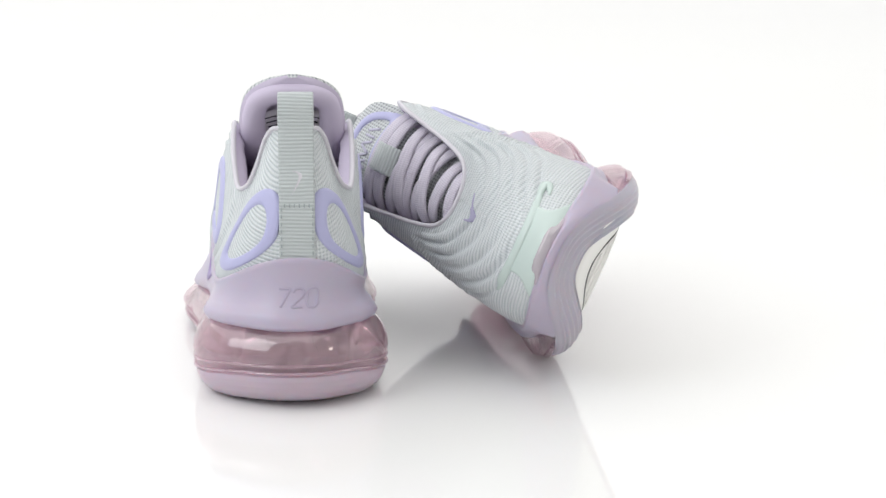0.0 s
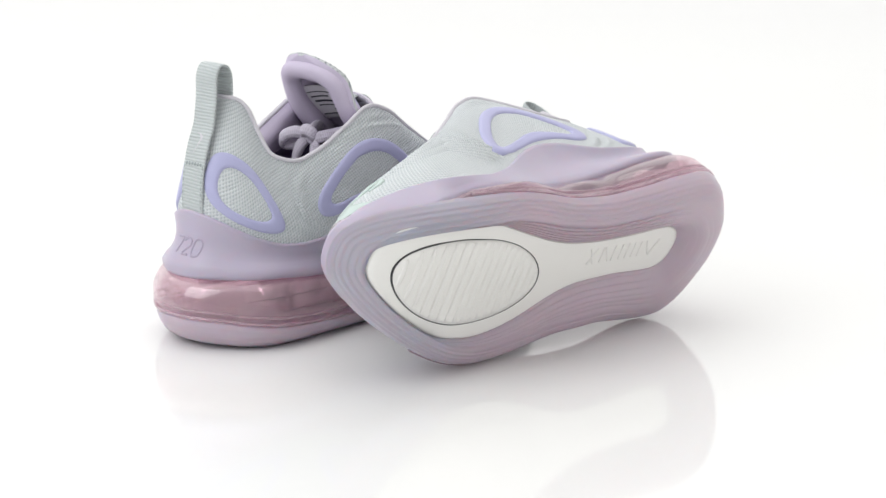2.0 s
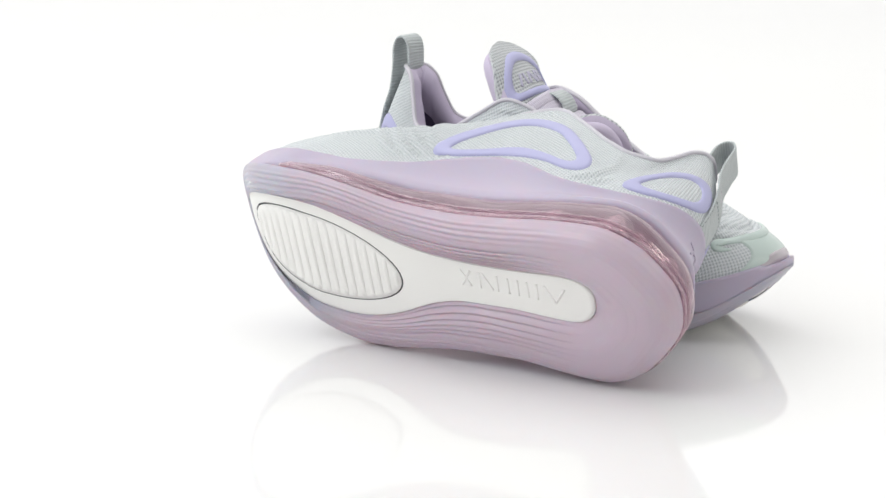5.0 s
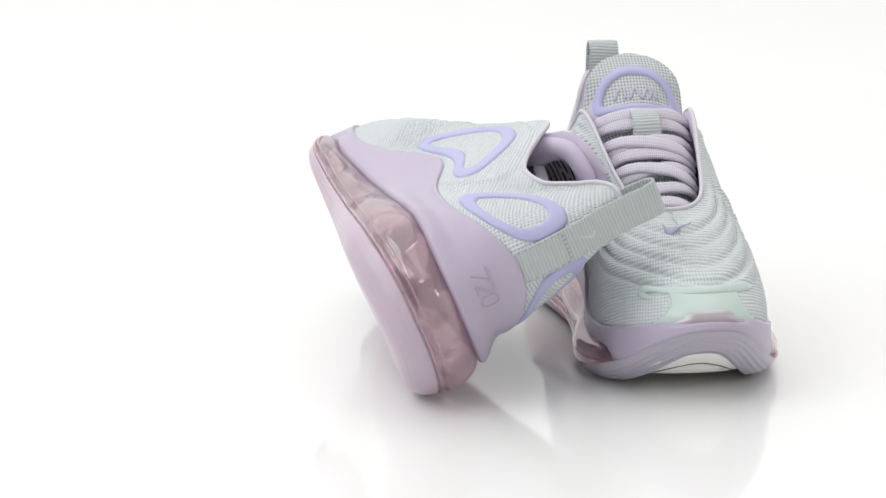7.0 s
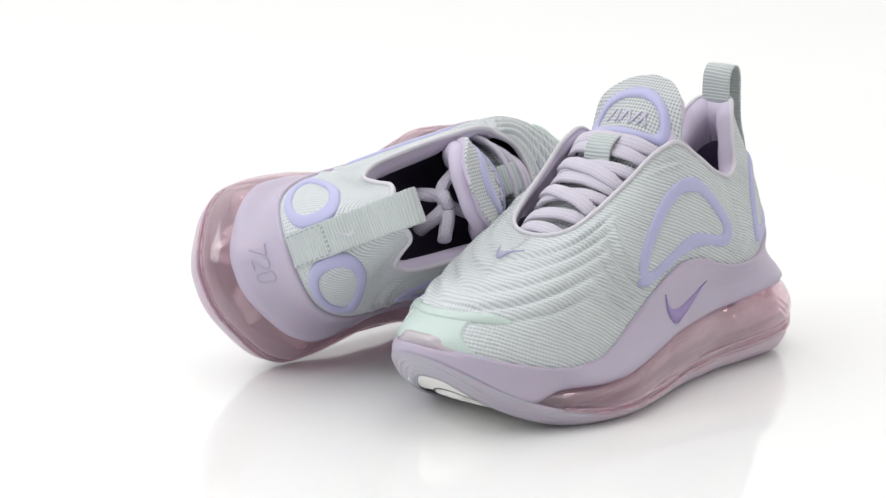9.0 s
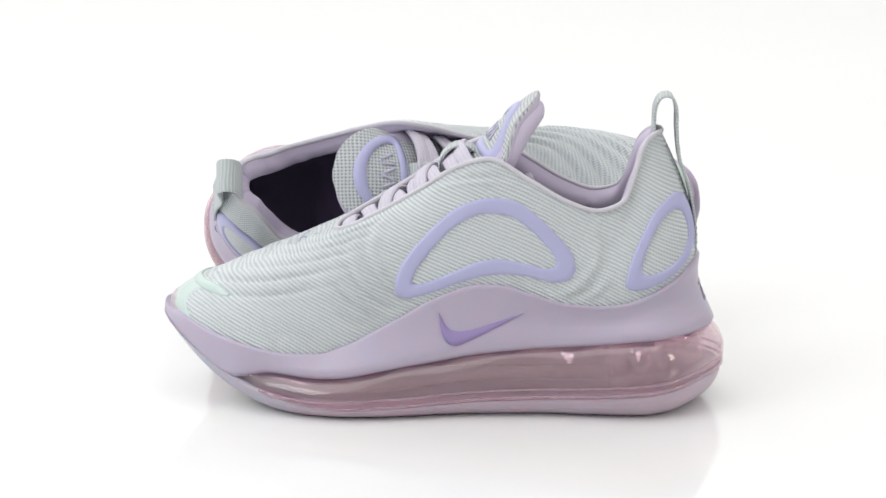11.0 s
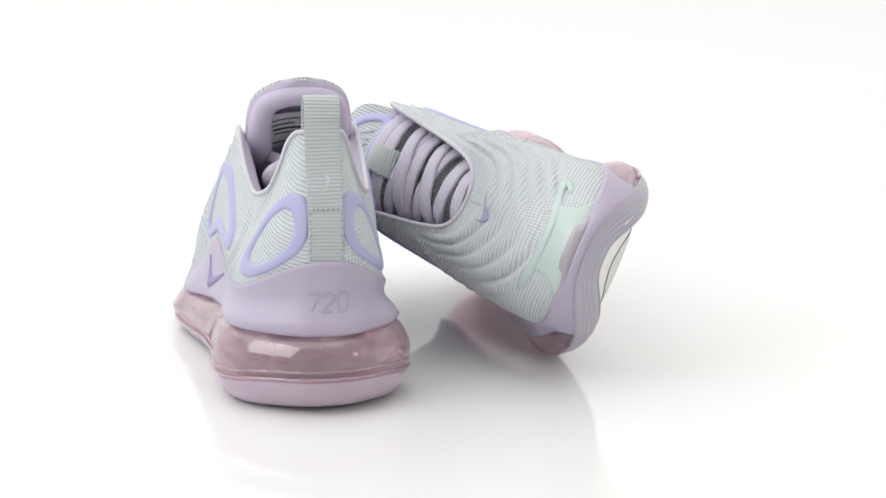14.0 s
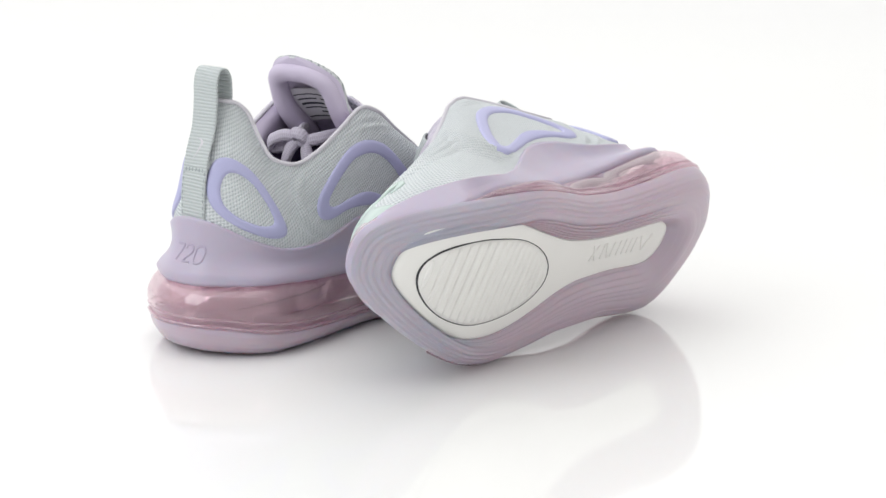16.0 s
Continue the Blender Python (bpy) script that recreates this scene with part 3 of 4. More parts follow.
    for k in np.linspace(0, 1, 11):
        wave = 0.0042 * math.sin(math.pi * k) * (np.sin(2 * np.pi * arc / 0.036 + 0.7) + 0.45 * np.sin(2 * np.pi * arc / 0.0175 + 3 * k))
        fade = np.clip((0.235 - along) / 0.05, 0, 1) * (0.3 + 0.7 * np.clip((0.11 - along) / 0.05, 0, 1))
        r = sole_ring(0.0125 - 0.0035 * math.sin(math.pi * k) + wave * fade)
        zs, zl = z_seam(r[:, 0]) + 0.0008, np.maximum(z_low(r[:, 0]), z_seam(r[:, 0]) + 0.0014)
        rings.append(ring3(r, zs * (1 - k) + zl * k))
    loft(flip, "bag_wall", rings, AIR_CORE, air, "wavy inner wall of the air cushion")
    for dz, wd in ((0.0008, 0.0016), (0.0050, 0.0013)):
        r = sole_ring(-0.0002)
        keep = r[:, 0] < 0.245
        ring = ring3(r, z_seam(r[:, 0]) + dz * np.clip((0.25 - r[:, 0]) / 0.06, 0.2, 1))
        order = np.concatenate([np.where((S >= 0.5) & keep)[0], np.where((S < 0.5) & keep)[0]])
        path = ring[order]
        t = np.gradient(path, axis=0)
        nn = np.column_stack([-t[:, 1], t[:, 0], 0 * t[:, 0]])
        b = Build(flip)
        b.tube(path, nn, wd, 0.0016, sides=8)
        b.done("seam", AIR_SEAM, air, "glossy moulded seam")

    mid = loft(flip, "midsole", MID_RINGS, FOAM, shoe, "smooth lavender foam midsole", close=("first",))

    # embossed number on the heel
    def on_heel(yy, zz, h):
        xs, zs = [], []
        for ring in MID_RINGS[3:12]:
            near = ring[ring[:, 0] < 0.045]
            near = near[np.argsort(near[:, 1])]
            xs.append(np.interp(yy, near[:, 1], near[:, 0]))
            zs.append(np.interp(yy, near[:, 1], near[:, 2]))
        xx = np.interp(zz, zs, xs)
        away = np.array([xx - 0.06, yy])
        away = away / np.linalg.norm(away)
        return np.array([xx + away[0] * h, yy + away[1] * h, zz]), np.array([away[0], away[1], 0.0])

    for glyph, (at, stroke) in (("seven", (-0.0105, [(-0.5, 0.5), (0.1, 0.5), (0.48, 0.5), (0.44, 0.34), (0.1, -0.1), (-0.22, -0.5)])),
                                ("two", (0.0, [(-0.5, 0.30), (-0.3, 0.5), (0.25, 0.5), (0.48, 0.32), (0.40, 0.06), (-0.15, -0.25), (-0.48, -0.5), (0.0, -0.5), (0.5, -0.5)])),
                                ("zero", (0.0108, [(-0.5, 0.25), (-0.28, 0.5), (0.28, 0.5), (0.5, 0.25), (0.5, -0.25), (0.28, -0.5), (-0.28, -0.5), (-0.5, -0.25), (-0.5, 0.1), (-0.5, 0.25)]))):
        line = opened(stroke, 40)
        side = -1 if flip else 1
        spots = [on_heel(-side * ((at + u * 0.0080 + w * 0.0016) * 0.72), 0.0600 + w * 0.0092, 0.0002) for u, w in line]
        b = Build(flip)
        b.tube(np.array([p for p, _ in spots]), np.array([q for _, q in spots]), 0.0015, 0.0006, sides=8)
        b.done("digit", FOAM_DEEP, mid, "embossed heel digit in thin raised strokes")

    # tick on the lateral midsole
    a, c = tick()

    def on_mid(q):
        res = []
        for x, z in q:
            ys, zs = [], []
            for ring in MID_RINGS[3:12]:
                side = ring[2:NS // 2 - 2]
                ys.append(np.interp(x, side[:, 0], side[:, 1]))
                zs.append(np.interp(x, side[:, 0], side[:, 2]))
            res.append((x, np.interp(z, zs, ys), z))
        return np.array(res)

    rows = []
    for fr, h in ((0, -0.0008), (0.03, 0.0006), (0.5, 0.0008), (0.97, 0.0006), (1, -0.0008)):
        q = a * (1 - fr) + c * fr
        q = np.column_stack([0.1495 - q[:, 0] * 0.0445, 0.0385 + q[:, 1] * 0.0232])
        rows.append(on_mid(q) + np.array([0, h, 0]))
    b = Build(flip)
    b.grid(np.stack(rows, 1))
    b.done("tick_mark", MARK, mid, "violet curved tick on the midsole")

    # --- upper
    b = Build(flip)
    b.grid(GRID, wrap_u=True, uv=flow_uv(BASE))
    upper = b.done("upper", KNIT, shoe, "pale mint-grey ribbed knit upper with moulded folds")

    # lining: padded inside wall down to the footbed
    inside = []
    plump = smooth((0, 0.38, 0.55, 1), (1.0, 1.0, 0.45, 0.4), CC)[:, None]
    for v, d in ((95, 0.0006), (94, 0.0050), (91, 0.0085), (85, 0.0105), (76, 0.0105), (60, 0.009), (40, 0.007), (14, 0.006)):
        inside.append(GRID[:, v] - NORM[:, v] * d * (plump if v > 70 else 1.0))
    low = inside[-1].copy()
    low[:, 2] = np.minimum(low[:, 2], 0.060)
    inside.append(low * np.array([1, 0.95, 0]) + np.array([0, 0, 0.052]))
    b = Build(flip)
    rows = np.stack(inside, 1)
    b.grid(rows[:, :6], wrap_u=True)
    b.done("lining", LINING, shoe, "soft lavender collar lining")
    # lower walls and floor, a much darker violet than the collar lining
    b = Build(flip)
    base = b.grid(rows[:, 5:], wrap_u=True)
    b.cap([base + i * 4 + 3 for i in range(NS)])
    b.done("footbed", DARK_LINING, shoe, "dark violet lower walls and floor inside the shoe")

    ring = GRID[:, -1] + NORM[:, -1] * 0.0002
    b = Build(flip)
    b.tube(resample_ring(ring, 220), resample_ring(NORM[:, -1], 220), 0.0025, 0.0030, wrap=True)
    b.done("collar_piping", PIPING, shoe, "pale lilac piping round the opening")

    # --- moulded panels
    X, Y, Z = GRID[:, :, 0], GRID[:, :, 1], GRID[:, :, 2]
    outer = [(0.1735, 0.068), (0.168, 0.083), (0.155, 0.0985), (0.1418, 0.1100), (0.1284, 0.1155), (0.115, 0.1155), (0.1043, 0.1110), (0.0908, 0.0995),
             (0.0805, 0.088), (0.0775, 0.0800), (0.081, 0.0737), (0.0905, 0.0722), (0.1038, 0.0758), (0.12, 0.0762), (0.1335, 0.0735), (0.1498, 0.0675), (0.164, 0.0630), (0.171, 0.0635)]
    inner = [(0.1643, 0.0715), (0.1594, 0.0814), (0.1480, 0.0950), (0.1380, 0.1035), (0.1270, 0.1078), (0.1149, 0.1072), (0.1069, 0.1035), (0.0960, 0.0939),
             (0.0885, 0.0850), (0.0880, 0.0815), (0.0905, 0.0797), (0.0958, 0.0798), (0.1066, 0.0828), (0.1201, 0.0846), (0.1309, 0.0822), (0.1471, 0.0751), (0.158, 0.0708), (0.1625, 0.0702)]
    band(flip, "side_panel", outer, inner, (X, Z), lat, 0.0013, PANEL, upper, "raised periwinkle ring panel")
    band(flip, "side_panel", outer, inner, (X, Z), med, 0.0013, PANEL, upper, "raised periwinkle ring panel")
    A2 = np.arctan2(np.abs(Y), 0.065 - X) * 0.045
    ov = np.array([(72, 0.0722), (64, 0.0850), (44, 0.1045), (25, 0.1150), (14, 0.1150), (9.5, 0.1074), (10, 0.0967), (16, 0.0865), (31, 0.0765), (49, 0.0695), (63, 0.0672), (70.5, 0.0684)])
    ov[:, 0] = np.radians(ov[:, 0]) * 0.045
    mid_o = np.array([radians(37) * 0.045, 0.0905])
    iv = mid_o + (ov - mid_o) * np.array([0.64, 0.66])
    near = X < 0.075
    band(flip, "heel_panel", ov, iv, (A2, Z), lat & near, 0.0013, PANEL, upper, "raised periwinkle oval ring at the heel")
    band(flip, "heel_panel", ov, iv, (A2, Z), med & near, 0.0013, PANEL, upper, "raised periwinkle oval ring at the heel")

    # --- toe: mint film, rubber bumper, small mark
    VG = np.broadcast_to(VV[None, :], X.shape) * 0.1
    front = (CC[:, None] > 0.55) & (VV[None, :] >= 0)
    def on_toe(ys, vs, h):
        p, nn = on_upper((Y, VG), front, np.column_stack([ys, vs]))
        return p + nn * np.asarray(h)[:, None]

    b = Build(flip)
    rows = []
    for k in np.linspace(0, 1, 30):
        half = smooth((0, 0.25, 0.6, 0.9, 1.0), (0.0300, 0.0255, 0.0205, 0.0195, 0.0200), k)
        w = np.linspace(-1, 1, 37)
        h = np.where(np.abs(w) > 0.985, -0.0008, 0.0009) if 0 < k < 1 else np.full(37, -0.0008)
        rows.append(on_toe(half * w, np.full(37, 0.0005 + 0.0330 * k), h))
    b.grid(np.stack(rows, 0))
    bar = opened([(-0.0265, 0.0265), (-0.0305, 0.0285), (-0.0300, 0.0325), (-0.0250, 0.0345), (-0.012, 0.0352), (0.0, 0.0355), (0.012, 0.0352), (0.026, 0.0345), (0.033, 0.0335)], 60)
    p, nn = on_upper((Y, VG), front, bar)
    for _ in range(2):
        p[1:-1] = p[1:-1] * 0.5 + (p[:-2] + p[2:]) * 0.25
    b.tube(p + nn * 0.0002, nn, 0.0056 * np.clip(np.sin(np.linspace(0.06, np.pi - 0.06, 60)) * 3.2, 0.3, 1), 0.0030 * np.clip(np.sin(np.linspace(0.05, np.pi - 0.05, 60)) * 3, 0.3, 1), sides=12)
    b.done("toe_film", MINT, upper, "glossy mint toe film with a hooked cross bar")
    rows = []
    for k in np.linspace(0, 1, 24):
        half = smooth((0, 0.18, 0.4, 0.75, 0.93, 1.0), (0.034, 0.0225, 0.0165, 0.0145, 0.0105, 0.006), k)
        w = np.linspace(-1, 1, 29)
        h = 0.0024 * np.minimum(1, 2.2 * (1 - np.abs(w))) ** 0.6 * min(1, 3 * (1 - k)) ** 0.6 - 0.0004
        rows.append(on_toe(half * w, np.full(29, 0.0003 + 0.0165 * k), h))
    b = Build(flip)
    b.grid(np.stack(rows, 0))
    b.done("toe_bumper", BUMPER, upper, "translucent mauve rubber bumper over the toe tip")
    a, c = tick()
    qa = np.column_stack([-0.0085 + a[:, 0] * 0.0165, 0.0655 - (a[:, 1] - 0.4) * 0.0060])
    qc = np.column_stack([-0.0085 + c[:, 0] * 0.0165, 0.0655 - (c[:, 1] - 0.4) * 0.0060])
    qa[:, 1], qc[:, 1] = 0.131 - qa[:, 1], 0.131 - qc[:, 1]
    if flip:
        qa[:, 0] *= -1
        qc[:, 0] *= -1
    vmask = front & (VV[None, :] > 0.3)
    stick(flip, "toe_mark", np.column_stack([qa[:, 0], 0.2255 + (qa[:, 1] - 0.0655) * -1.4]), np.column_stack([qc[:, 0], 0.2255 + (qc[:, 1] - 0.0655) * -1.4]), (Y, X), vmask, 0.0006, MARK_GREY, upper, "small stitched tick")

    # --- tongue
    top = [(0.1245, 0.1400), (0.1080, 0.1490), (0.0890, 0.1525)] if tipped else [(0.1255, 0.1430), (0.1130, 0.1560), (0.0985, 0.1665)]
    spine = opened([(0.210, 0.0820), (0.186, 0.0950), (0.160, 0.1110), (0.138, 0.1290)] + top, 44)
    tl = np.gradient(spine, axis=0)
    tl /= np.linalg.norm(tl, axis=1)[:, None]
    tn = np.column_stack([tl[:, 1], -tl[:, 0]])          # away from the foot
    u = np.linspace(0, 1, 44)
    u = u ** 0.8
    spine = np.stack([np.interp(u, np.linspace(0, 1, 44), spine[:, j]) for j in (0, 1)], 1)
    tn = np.stack([np.interp(u, np.linspace(0, 1, 44), tn[:, j]) for j in (0, 1)], 1)
    tl = np.stack([np.interp(u, np.linspace(0, 1, 44), tl[:, j]) for j in (0, 1)], 1)
    half = smooth((0, 0.2, 0.5, 0.7, 1), (0.017, 0.023, 0.0275, 0.0305, 0.0305), u)
    rise = np.clip(u - 0.72, 0, 1) / 0.281
    half = half * np.sqrt(np.clip(1 - rise ** 2.6, 0.0004, 1))
    ww = np.linspace(-1, 1, 31)

    def tongue_skin(off, drop):
        p = np.zeros((44, 31, 3))
        for j, w in enumerate(ww):
            d = off - drop * (w * w)
            p[:, j, 0] = spine[:, 0] + tn[:, 0] * d
            p[:, j, 1] = half * w
            p[:, j, 2] = spine[:, 1] + tn[:, 1] * d
        return p

    drop = smooth((0, 0.5, 0.72, 0.88, 1), (0.006, 0.010, 0.013, 0.003, 0.0), u)
    thick = smooth((0, 0.55, 0.8, 0.95, 1), (0.003, 0.004, 0.008, 0.007, 0.002), u)
    frontskin = tongue_skin(0.0005, drop)
    edge = np.sqrt(np.clip(1 - np.abs(ww) ** 6, 0, 1))
    back = tongue_skin(0.0005, drop)
    hollow = np.clip(1 - (ww / 0.62) ** 4, 0, 1)
    dip = smooth((0, 0.5, 0.72, 0.86, 0.93, 1), (0.3, 0.6, 0.75, 0.7, 0.0, 0.0), u)
    for j in range(31):
        d = thick * (0.25 + 0.75 * edge[j]) * (1 - hollow[j] * dip)
        back[:, j, 0] -= tn[:, 0] * d
        back[:, j, 2] -= tn[:, 1] * d
    b = Build(flip)
    arc = np.cumsum(np.concatenate([[0], np.linalg.norm(np.diff(spine, axis=0), axis=1)]))
    b.grid(frontskin, uv=np.stack([frontskin[:, :, 1], np.repeat(arc[:, None], 31, 1)], -1))
    tongue = b.done("tongue", MESH_CLOTH, shoe, "padded grey mesh tongue standing up behind the laces")
    b = Build(flip)
    rim = np.stack([frontskin[:, 0], back[:, 0]], 1)
    b.grid(back)
    b.done("tongue_lining", LINING, tongue, "plump lavender tongue lining")
    b = Build(flip)
    for strip in (rim, np.stack([frontskin[:, -1], back[:, -1]], 1), np.stack([frontskin[-1], back[-1]], 1)):
        b.grid(strip)
    b.done("tongue_edge", MESH_CLOTH, tongue)
    # plump rim round the tongue's back
    def back_at(a, w, d):
        i = np.clip(np.asarray(a, float) ** 1.25 * 43, 0, 42.999)
        k = i.astype(int)
        f = (i - k)[:, None]
        jj = np.clip((np.asarray(w, float) + 1) * 15, 0, 29.999)
        m = jj.astype(int)
        e = (jj - m)[:, None]
        p = (frontskin[k, m] * (1 - f) + frontskin[k + 1, m] * f) * (1 - e) + (frontskin[k, m + 1] * (1 - f) + frontskin[k + 1, m + 1] * f) * e
        nrm = np.column_stack([tn[k, 0], 0 * tn[k, 0], tn[k, 1]])
        return p - nrm * np.asarray(d, float)[:, None], nrm

    hp = np.linspace(-1, 1, 64)
    up = np.clip(1.28 * (1 - np.abs(hp)), 0, 1)
    aa = 0.42 + 0.52 * np.sin(up * np.pi / 2)
    wv = np.clip(hp * 1.9, -0.80, 0.80)
    p, nrm = back_at(aa, wv * 0.93, (0.0105 if tipped else 0.0074) + 0 * hp)
    for _ in range(6):
        p[1:-1] = p[1:-1] * 0.5 + (p[:-2] + p[2:]) * 0.25
    b = Build(flip)
    taper = np.clip((1 - np.abs(hp)) * 9, 0.45, 1) * (1 + (0.75 if tipped else 0.28) * np.exp(-((np.abs(hp) - 0.80) / 0.14) ** 2))
    b.tube(p, nrm, 0.0128 * taper, 0.0112 * taper, sides=14, flat=1.0)
    b.done("tongue_rim", LINING, tongue, "plump lavender padding round the tongue")
    # label sewn across the back of the tongue
    la, lw = np.meshgrid(np.linspace(0.60, 0.80, 11), np.linspace(-0.56, 0.56, 13), indexing="ij")
    q, nrm = back_at(la.ravel(), lw.ravel(), np.full(la.size, 0.0068))
    sel = q.reshape(11, 13, 3)
    nn = -np.array([tn[30, 0], 0, tn[30, 1]])
    b = Build(flip)
    b.grid(sel)
    b.grid(sel - nn * 0.0008)
    tag = b.done("size_label", LABEL, tongue, "printed pale label inside the tongue")
    for r0, c0, c1, wd in ((8.3, 0.4, 11.6, 0.0011), (6.8, 0.8, 5.2, 0.0020), (6.8, 6.5, 11.2, 0.0016), (5.4, 0.8, 4.0, 0.0016), (5.2, 5.0, 10.8, 0.0024), (3.9, 1.5, 10.5, 0.0014), (2.6, 0.8, 7.0, 0.0018), (1.3, 3.0, 11.0, 0.0014)):
        cs = np.linspace(c0, c1, 8)
        i0, fr = int(r0), r0 - int(r0)
        ci = np.minimum(cs.astype(int), 11)
        cf = (cs - ci)[:, None]
        pts = (sel[i0, ci] * (1 - cf) + sel[i0, ci + 1] * cf) * (1 - fr) + (sel[i0 + 1, ci] * (1 - cf) + sel[i0 + 1, ci + 1] * cf) * fr
        b = Build(flip)
        b.tube(pts + nn * 0.0002, np.tile(nn, (8, 1)), wd * 0.75, 0.0004, sides=6)
        b.done("printed_bar", INK, tag)
    # arch-shaped badge on the tongue's front
    def on_tongue(a, w, h):
        i = np.clip(np.asarray(a) ** 1.25 * 43, 0, 42.999)
        k = i.astype(int)
        f = (i - k)
        j = np.clip((w + 1) * 15, 0, 29.999)
        m = j.astype(int)
        g = (j - m)
        p = (frontskin[k, m] * ((1 - f) * (1 - g))[:, None] + frontskin[k + 1, m] * (f * (1 - g))[:, None]
             + frontskin[k, m + 1] * ((1 - f) * g)[:, None] + frontskin[k + 1, m + 1] * (f * g)[:, None])
        return p + np.column_stack([tn[k, 0], 0 * f, tn[k, 1]]) * np.asarray(h)[:, None]

    arch = closed([(0.690, -0.60), (0.690, 0.0), (0.690, 0.60), (0.705, 0.82), (0.77, 0.80), (0.84, 0.66), (0.890, 0.38), (0.905, 0.0), (0.890, -0.38), (0.84, -0.66), (0.77, -0.80), (0.705, -0.82)], 100)
    arch = np.array([0.775, 0.0]) + (arch - np.array([0.775, 0.0])) * np.array([1.12, 1.06])
    core = np.array([0.775, 0.0]) + (arch - np.array([0.775, 0.0])) * np.array([0.62, 0.76])
    rows = []
    for f, h in ((0, -0.0005), (0.04, 0.0009), (0.5, 0.0012), (0.96, 0.0009), (1, -0.0005)):
        q = arch * (1 - f) + core * f
        rows.append(on_tongue(q[:, 0], q[:, 1], np.full(100, h)))
    b = Build(flip)
    b.grid(np.stack(rows, 1), wrap_u=True)
    b.done("tongue_badge", PANEL, tongue, "raised periwinkle arch on the tongue")
    for w0, lean in ((-0.40, 1), (-0.24, 0), (-0.10, 1), (0.04, -1), (0.16, 1), (0.30, 1), (0.36, -1)):
        aa = np.linspace(0.742, 0.800, 6)
        w = w0 + lean * (aa - 0.77) * 2.0
        p = on_tongue(aa, w, np.full(6, 0.0003))
        b = Build(flip)
        b.tube(p, np.tile((tn[34, 0], 0, tn[34, 1]), (6, 1)), 0.0018, 0.0010, sides=6)
        b.done("badge_bar", LABEL_LILAC, tongue)

    # --- laces
    def lace(a0, a1, sag, name="lace", wd=0.0088, side=1):
        """One lace run from the lateral eyestay at a0 to the medial at a1 (fractions of the tongue)."""
        w = np.linspace(-1, 1, 26)
        a = a0 * (1 - w) / 2 + a1 * (1 + w) / 2
        i = np.clip(a ** 1.25 * 43, 0, 42.99)
        k = i.astype(int)
        sx, sz = np.interp(i, np.arange(44), spine[:, 0]), np.interp(i, np.arange(44), spine[:, 1])
        hw = np.interp(i, np.arange(44), half) * 1.04
        off = 0.0062 + 0.0016 * sag - (w ** 4) * 0.0085 - 0.006 * w * w
        p = np.column_stack([sx + tn[k, 0] * off, -w * hw, sz + tn[k, 1] * off])
        nn = np.column_stack([tn[k, 0], -0.25 * w, tn[k, 1]])
        b = Build(flip)
        width = wd * (1 - 0.25 * np.abs(w) ** 3) * (1 + 0.05 * np.sin(w * 9 + a0 * 30))
        b.tube(p, nn, width, 0.0034, sides=12, flat=0.7)
        return b.done(name, LACE, shoe, "")

    for a0, a1, sag in ((0.10, 0.110, 0.0), (0.215, 0.165, 0.3), (0.250, 0.335, 1.7), (0.350, 0.272, 0.2), (0.395, 0.410, 0.6), (0.415, 0.490, 1.9), (0.505, 0.445, 0.4), (0.572, 0.582, 0.4), (0.634, 0.622, 0.6)):
        lace(a0, a1, sag)
    # lace keeper on the tongue
    k = int(0.597 ** 1.25 * 43)
    ctr = np.array([spine[k, 0], 0, spine[k, 1]])
    nn = np.array([tn[k, 0], 0, tn[k, 1]])
    al = np.array([tl[k, 0], 0, tl[k, 1]])
    path = opened([ctr - al * 0.0115 - nn * 0.0002, ctr - al * 0.0098 + nn * 0.0055, ctr - al * 0.004 + nn * 0.0100, ctr + al * 0.004 + nn * 0.0100, ctr + al * 0.0098 + nn * 0.0055, ctr + al * 0.0115 - nn * 0.0002], 30)
    b = Build(flip)
    b.tube(path, np.cross(np.gradient(path, axis=0), (0, 1.0, 0)), 0.0175, 0.0014, sides=12, flat=0.35)
    b.done("lace_keeper", WEBBING, tongue, "grey webbing loop that holds the laces")
    # knot and tucked-in lace ends behind the tongue
    for pts in ([(0.124, 0.020, 0.121), (0.108, 0.013, 0.120), (0.096, 0.004, 0.118), (0.092, -0.002, 0.1165), (0.096, -0.009, 0.118), (0.108, -0.015, 0.120), (0.124, -0.021, 0.120)],
                [(0.094, 0.001, 0.119), (0.090, 0.006, 0.112), (0.088, 0.009, 0.103), (0.089, 0.011, 0.094)],
                [(0.094, -0.002, 0.118), (0.091, -0.006, 0.110), (0.090, -0.010, 0.100), (0.093, -0.012, 0.091)],
                [(0.094, 0.002, 0.118), (0.089, 0.010, 0.1195), (0.086, 0.018, 0.116), (0.089, 0.020, 0.111), (0.093, 0.012, 0.1125), (0.095, 0.003, 0.1160)],
                [(0.095, 0.004, 0.1165), (0.0905, 0.0035, 0.121), (0.090, -0.0025, 0.121), (0.094, -0.004, 0.1155), (0.097, 0.0, 0.114)]):
        p = opened(pts, 26) + np.array([0.009, 0, 0] if tipped else [0.013, 0, -0.003])
        b = Build(flip)
        b.tube(p, np.cross(np.gradient(p, axis=0), (0.3, 0.2, 1.0)), 0.0080, 0.0052, sides=10, flat=0.9)
        b.done("lace_end", LACE, shoe, "tucked-in lilac lace end")

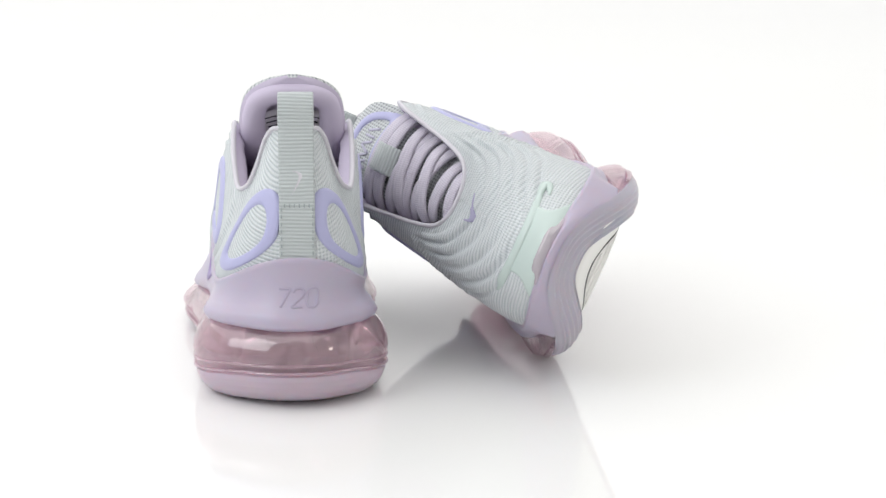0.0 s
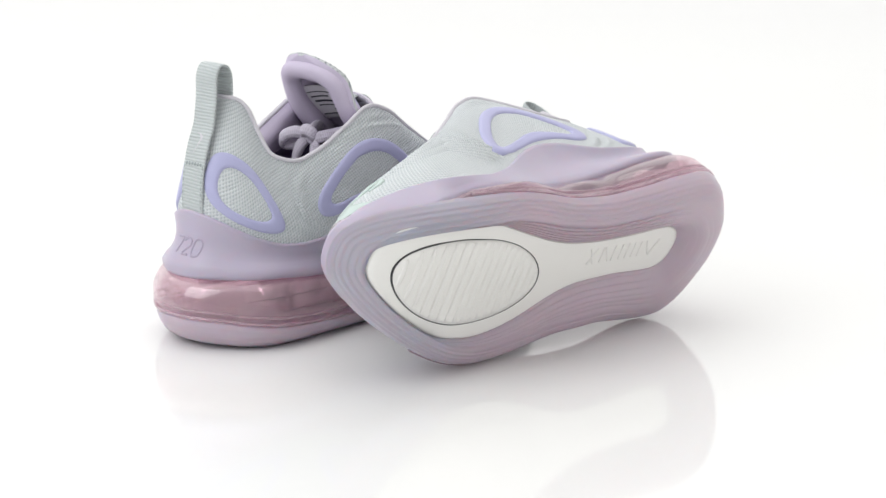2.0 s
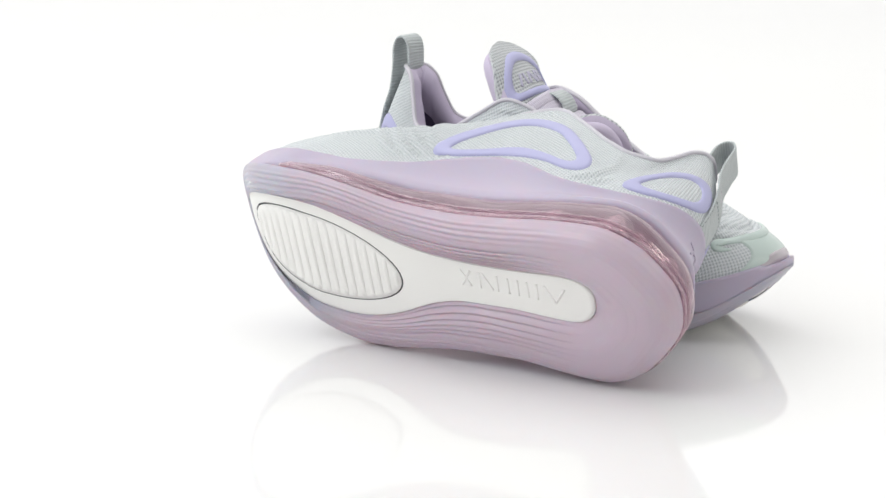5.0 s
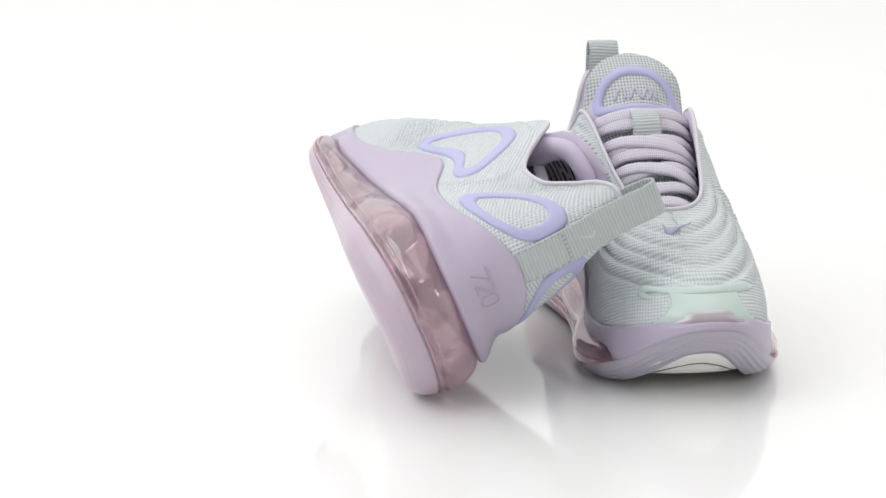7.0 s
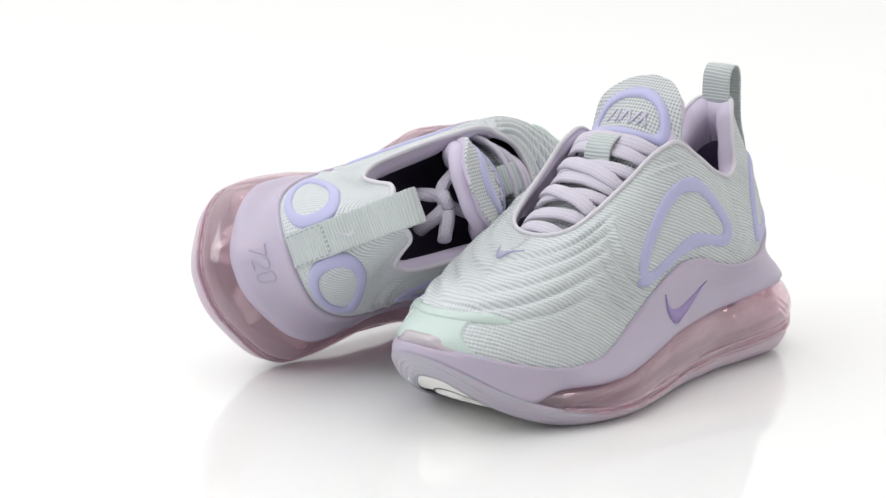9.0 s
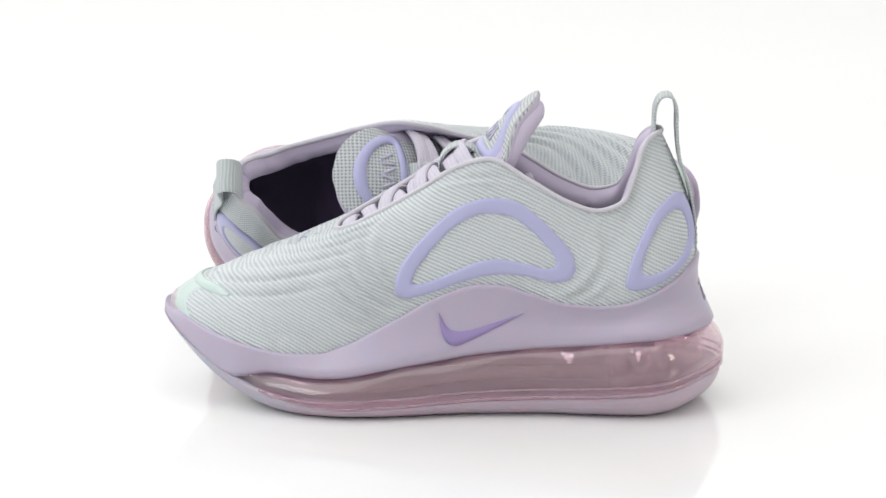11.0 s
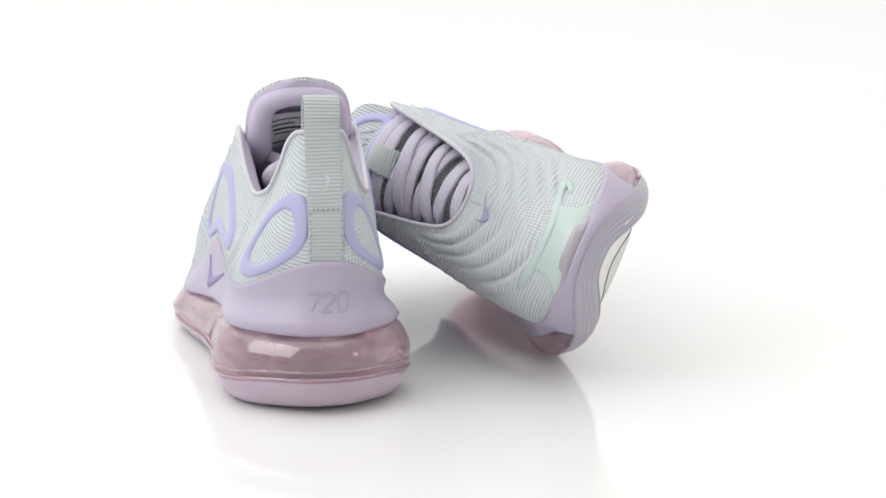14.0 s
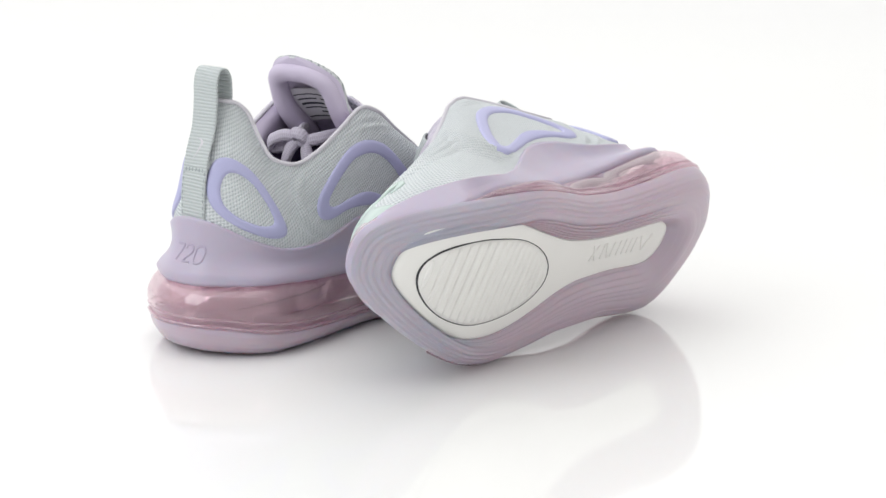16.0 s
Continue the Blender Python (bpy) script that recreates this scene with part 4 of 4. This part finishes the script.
    # --- heel pull tab
    side_line = opened([(0.0128, 0.0785), (0.0128, 0.0900), (0.0140, 0.1025), (0.0175, 0.1180), (0.0225, 0.1320), (0.0246, 0.1480), (0.0250, 0.1590), (0.0280, 0.1655), (0.0330, 0.1655), (0.0362, 0.1600), (0.0366, 0.1500), (0.0362, 0.1445)], 60)
    path = np.column_stack([side_line[:, 0], 0 * side_line[:, 0], side_line[:, 1]])
    nn = np.cross(np.gradient(path, axis=0), (0, 1.0, 0))
    b = Build(flip)
    b.tube(path, nn, 0.0190, 0.0016, sides=16, flat=0.30)
    tab = b.done("pull_tab", WEBBING, shoe, "grey-green webbing pull loop at the heel")
    for k in range(6):
        y = -0.0065 + k * 0.0026
        b = Build(flip)
        i = 15
        p = np.array([path[i] + (0, y, 0), path[i + 1] + (0, y, 0)]) + np.array([-0.0009, 0, 0])
        b.tube(np.linspace(p[0], p[1], 3), np.tile((-1.0, 0, 0.1), (3, 1)), 0.0007, 0.0006, sides=6)
        b.done("stitch", STITCH, tab)
    for edge in (-1, 1):
        for k in range(2, 15, 2):
            p = np.array([path[k], path[k] * 0.5 + path[k + 1] * 0.5, path[k + 1]]) + np.array([-0.0006, edge * 0.0083, 0])
            b = Build(flip)
            b.tube(p, np.tile((-1.0, 0, 0.1), (3, 1)), 0.0007, 0.0008, sides=6)
            b.done("stitch", STITCH, tab)
    a, c = tick()
    rows = []
    for fr, h in ((0, 0.0007), (0.5, 0.0012), (1, 0.0007)):
        q = a * (1 - fr) + c * fr
        up = 0.1265 - q[:, 0] * 0.0125
        y = (q[:, 1] - 0.4) * 0.0085
        x = np.interp(up, path[:, 2][:32], path[:, 0][:32]) - h
        rows.append(np.column_stack([x, y if not flip else -y, up]))
    b = Build(flip)
    b.grid(np.stack(rows, 1))
    b.done("tab_mark", LABEL, tab, "pale woven tick on the loop")
    tagged(shoe, label, "sneaker", "pair of sneakers")
    return shoe


AIR_CORE = clear_film("air_core_rose", (0.93, 0.84, 0.875), 0.03, (1.0, 0.76, 0.81), 0.05, shine=0.26)
AIR_SEAM = clear_film("air_seam_rose", (0.90, 0.80, 0.84), 0.05, (0.62, 0.50, 0.56), 0.30, 0.2)
FOAM_DEEP = grain(material("midsole_number", (0.43, 0.38, 0.495), 0.35, 0.5), 500, 0.08, 0.0002)
MARK_GREY = grain(material("toe_mark_violet", (0.42, 0.40, 0.56), 0.6, 0.3), 700, 0.1, 0.0002)
LABEL_LILAC = grain(material("badge_lilac", (0.50, 0.48, 0.60), 0.6, 0.3), 700, 0.1, 0.0002)
STITCH = material("stitch_grey", (0.30, 0.34, 0.35), 0.8)

UPRIGHT = pose(-0.0892, -0.1489, 0.0, 0, 0, 96.3)
LEANING = Matrix(((0.1149, 0.3908, -0.9133, 0.0536), (-0.9913, 0.1046, -0.0799, 0.1675), (0.0643, 0.9146, 0.3994, 0.0454), (0, 0, 0, 1)))

left_shoe = sneaker(False, "mint-grey knit sneaker with lavender sole standing upright on the floor")
right_shoe = sneaker(True, "mint-grey knit sneaker with lavender sole tipped on its side", tipped=True)


def motions():
    """Both shoes ride one slow, even turn about the floor's middle."""
    for shoe, rest in ((left_shoe, UPRIGHT), (right_shoe, LEANING)):
        rows = []
        for k in range(33):
            t = 0.5 * k
            rows.append((t, Matrix.Rotation(TURN * t, 4, "Z") @ rest))
        walk(shoe, rows)


motions()
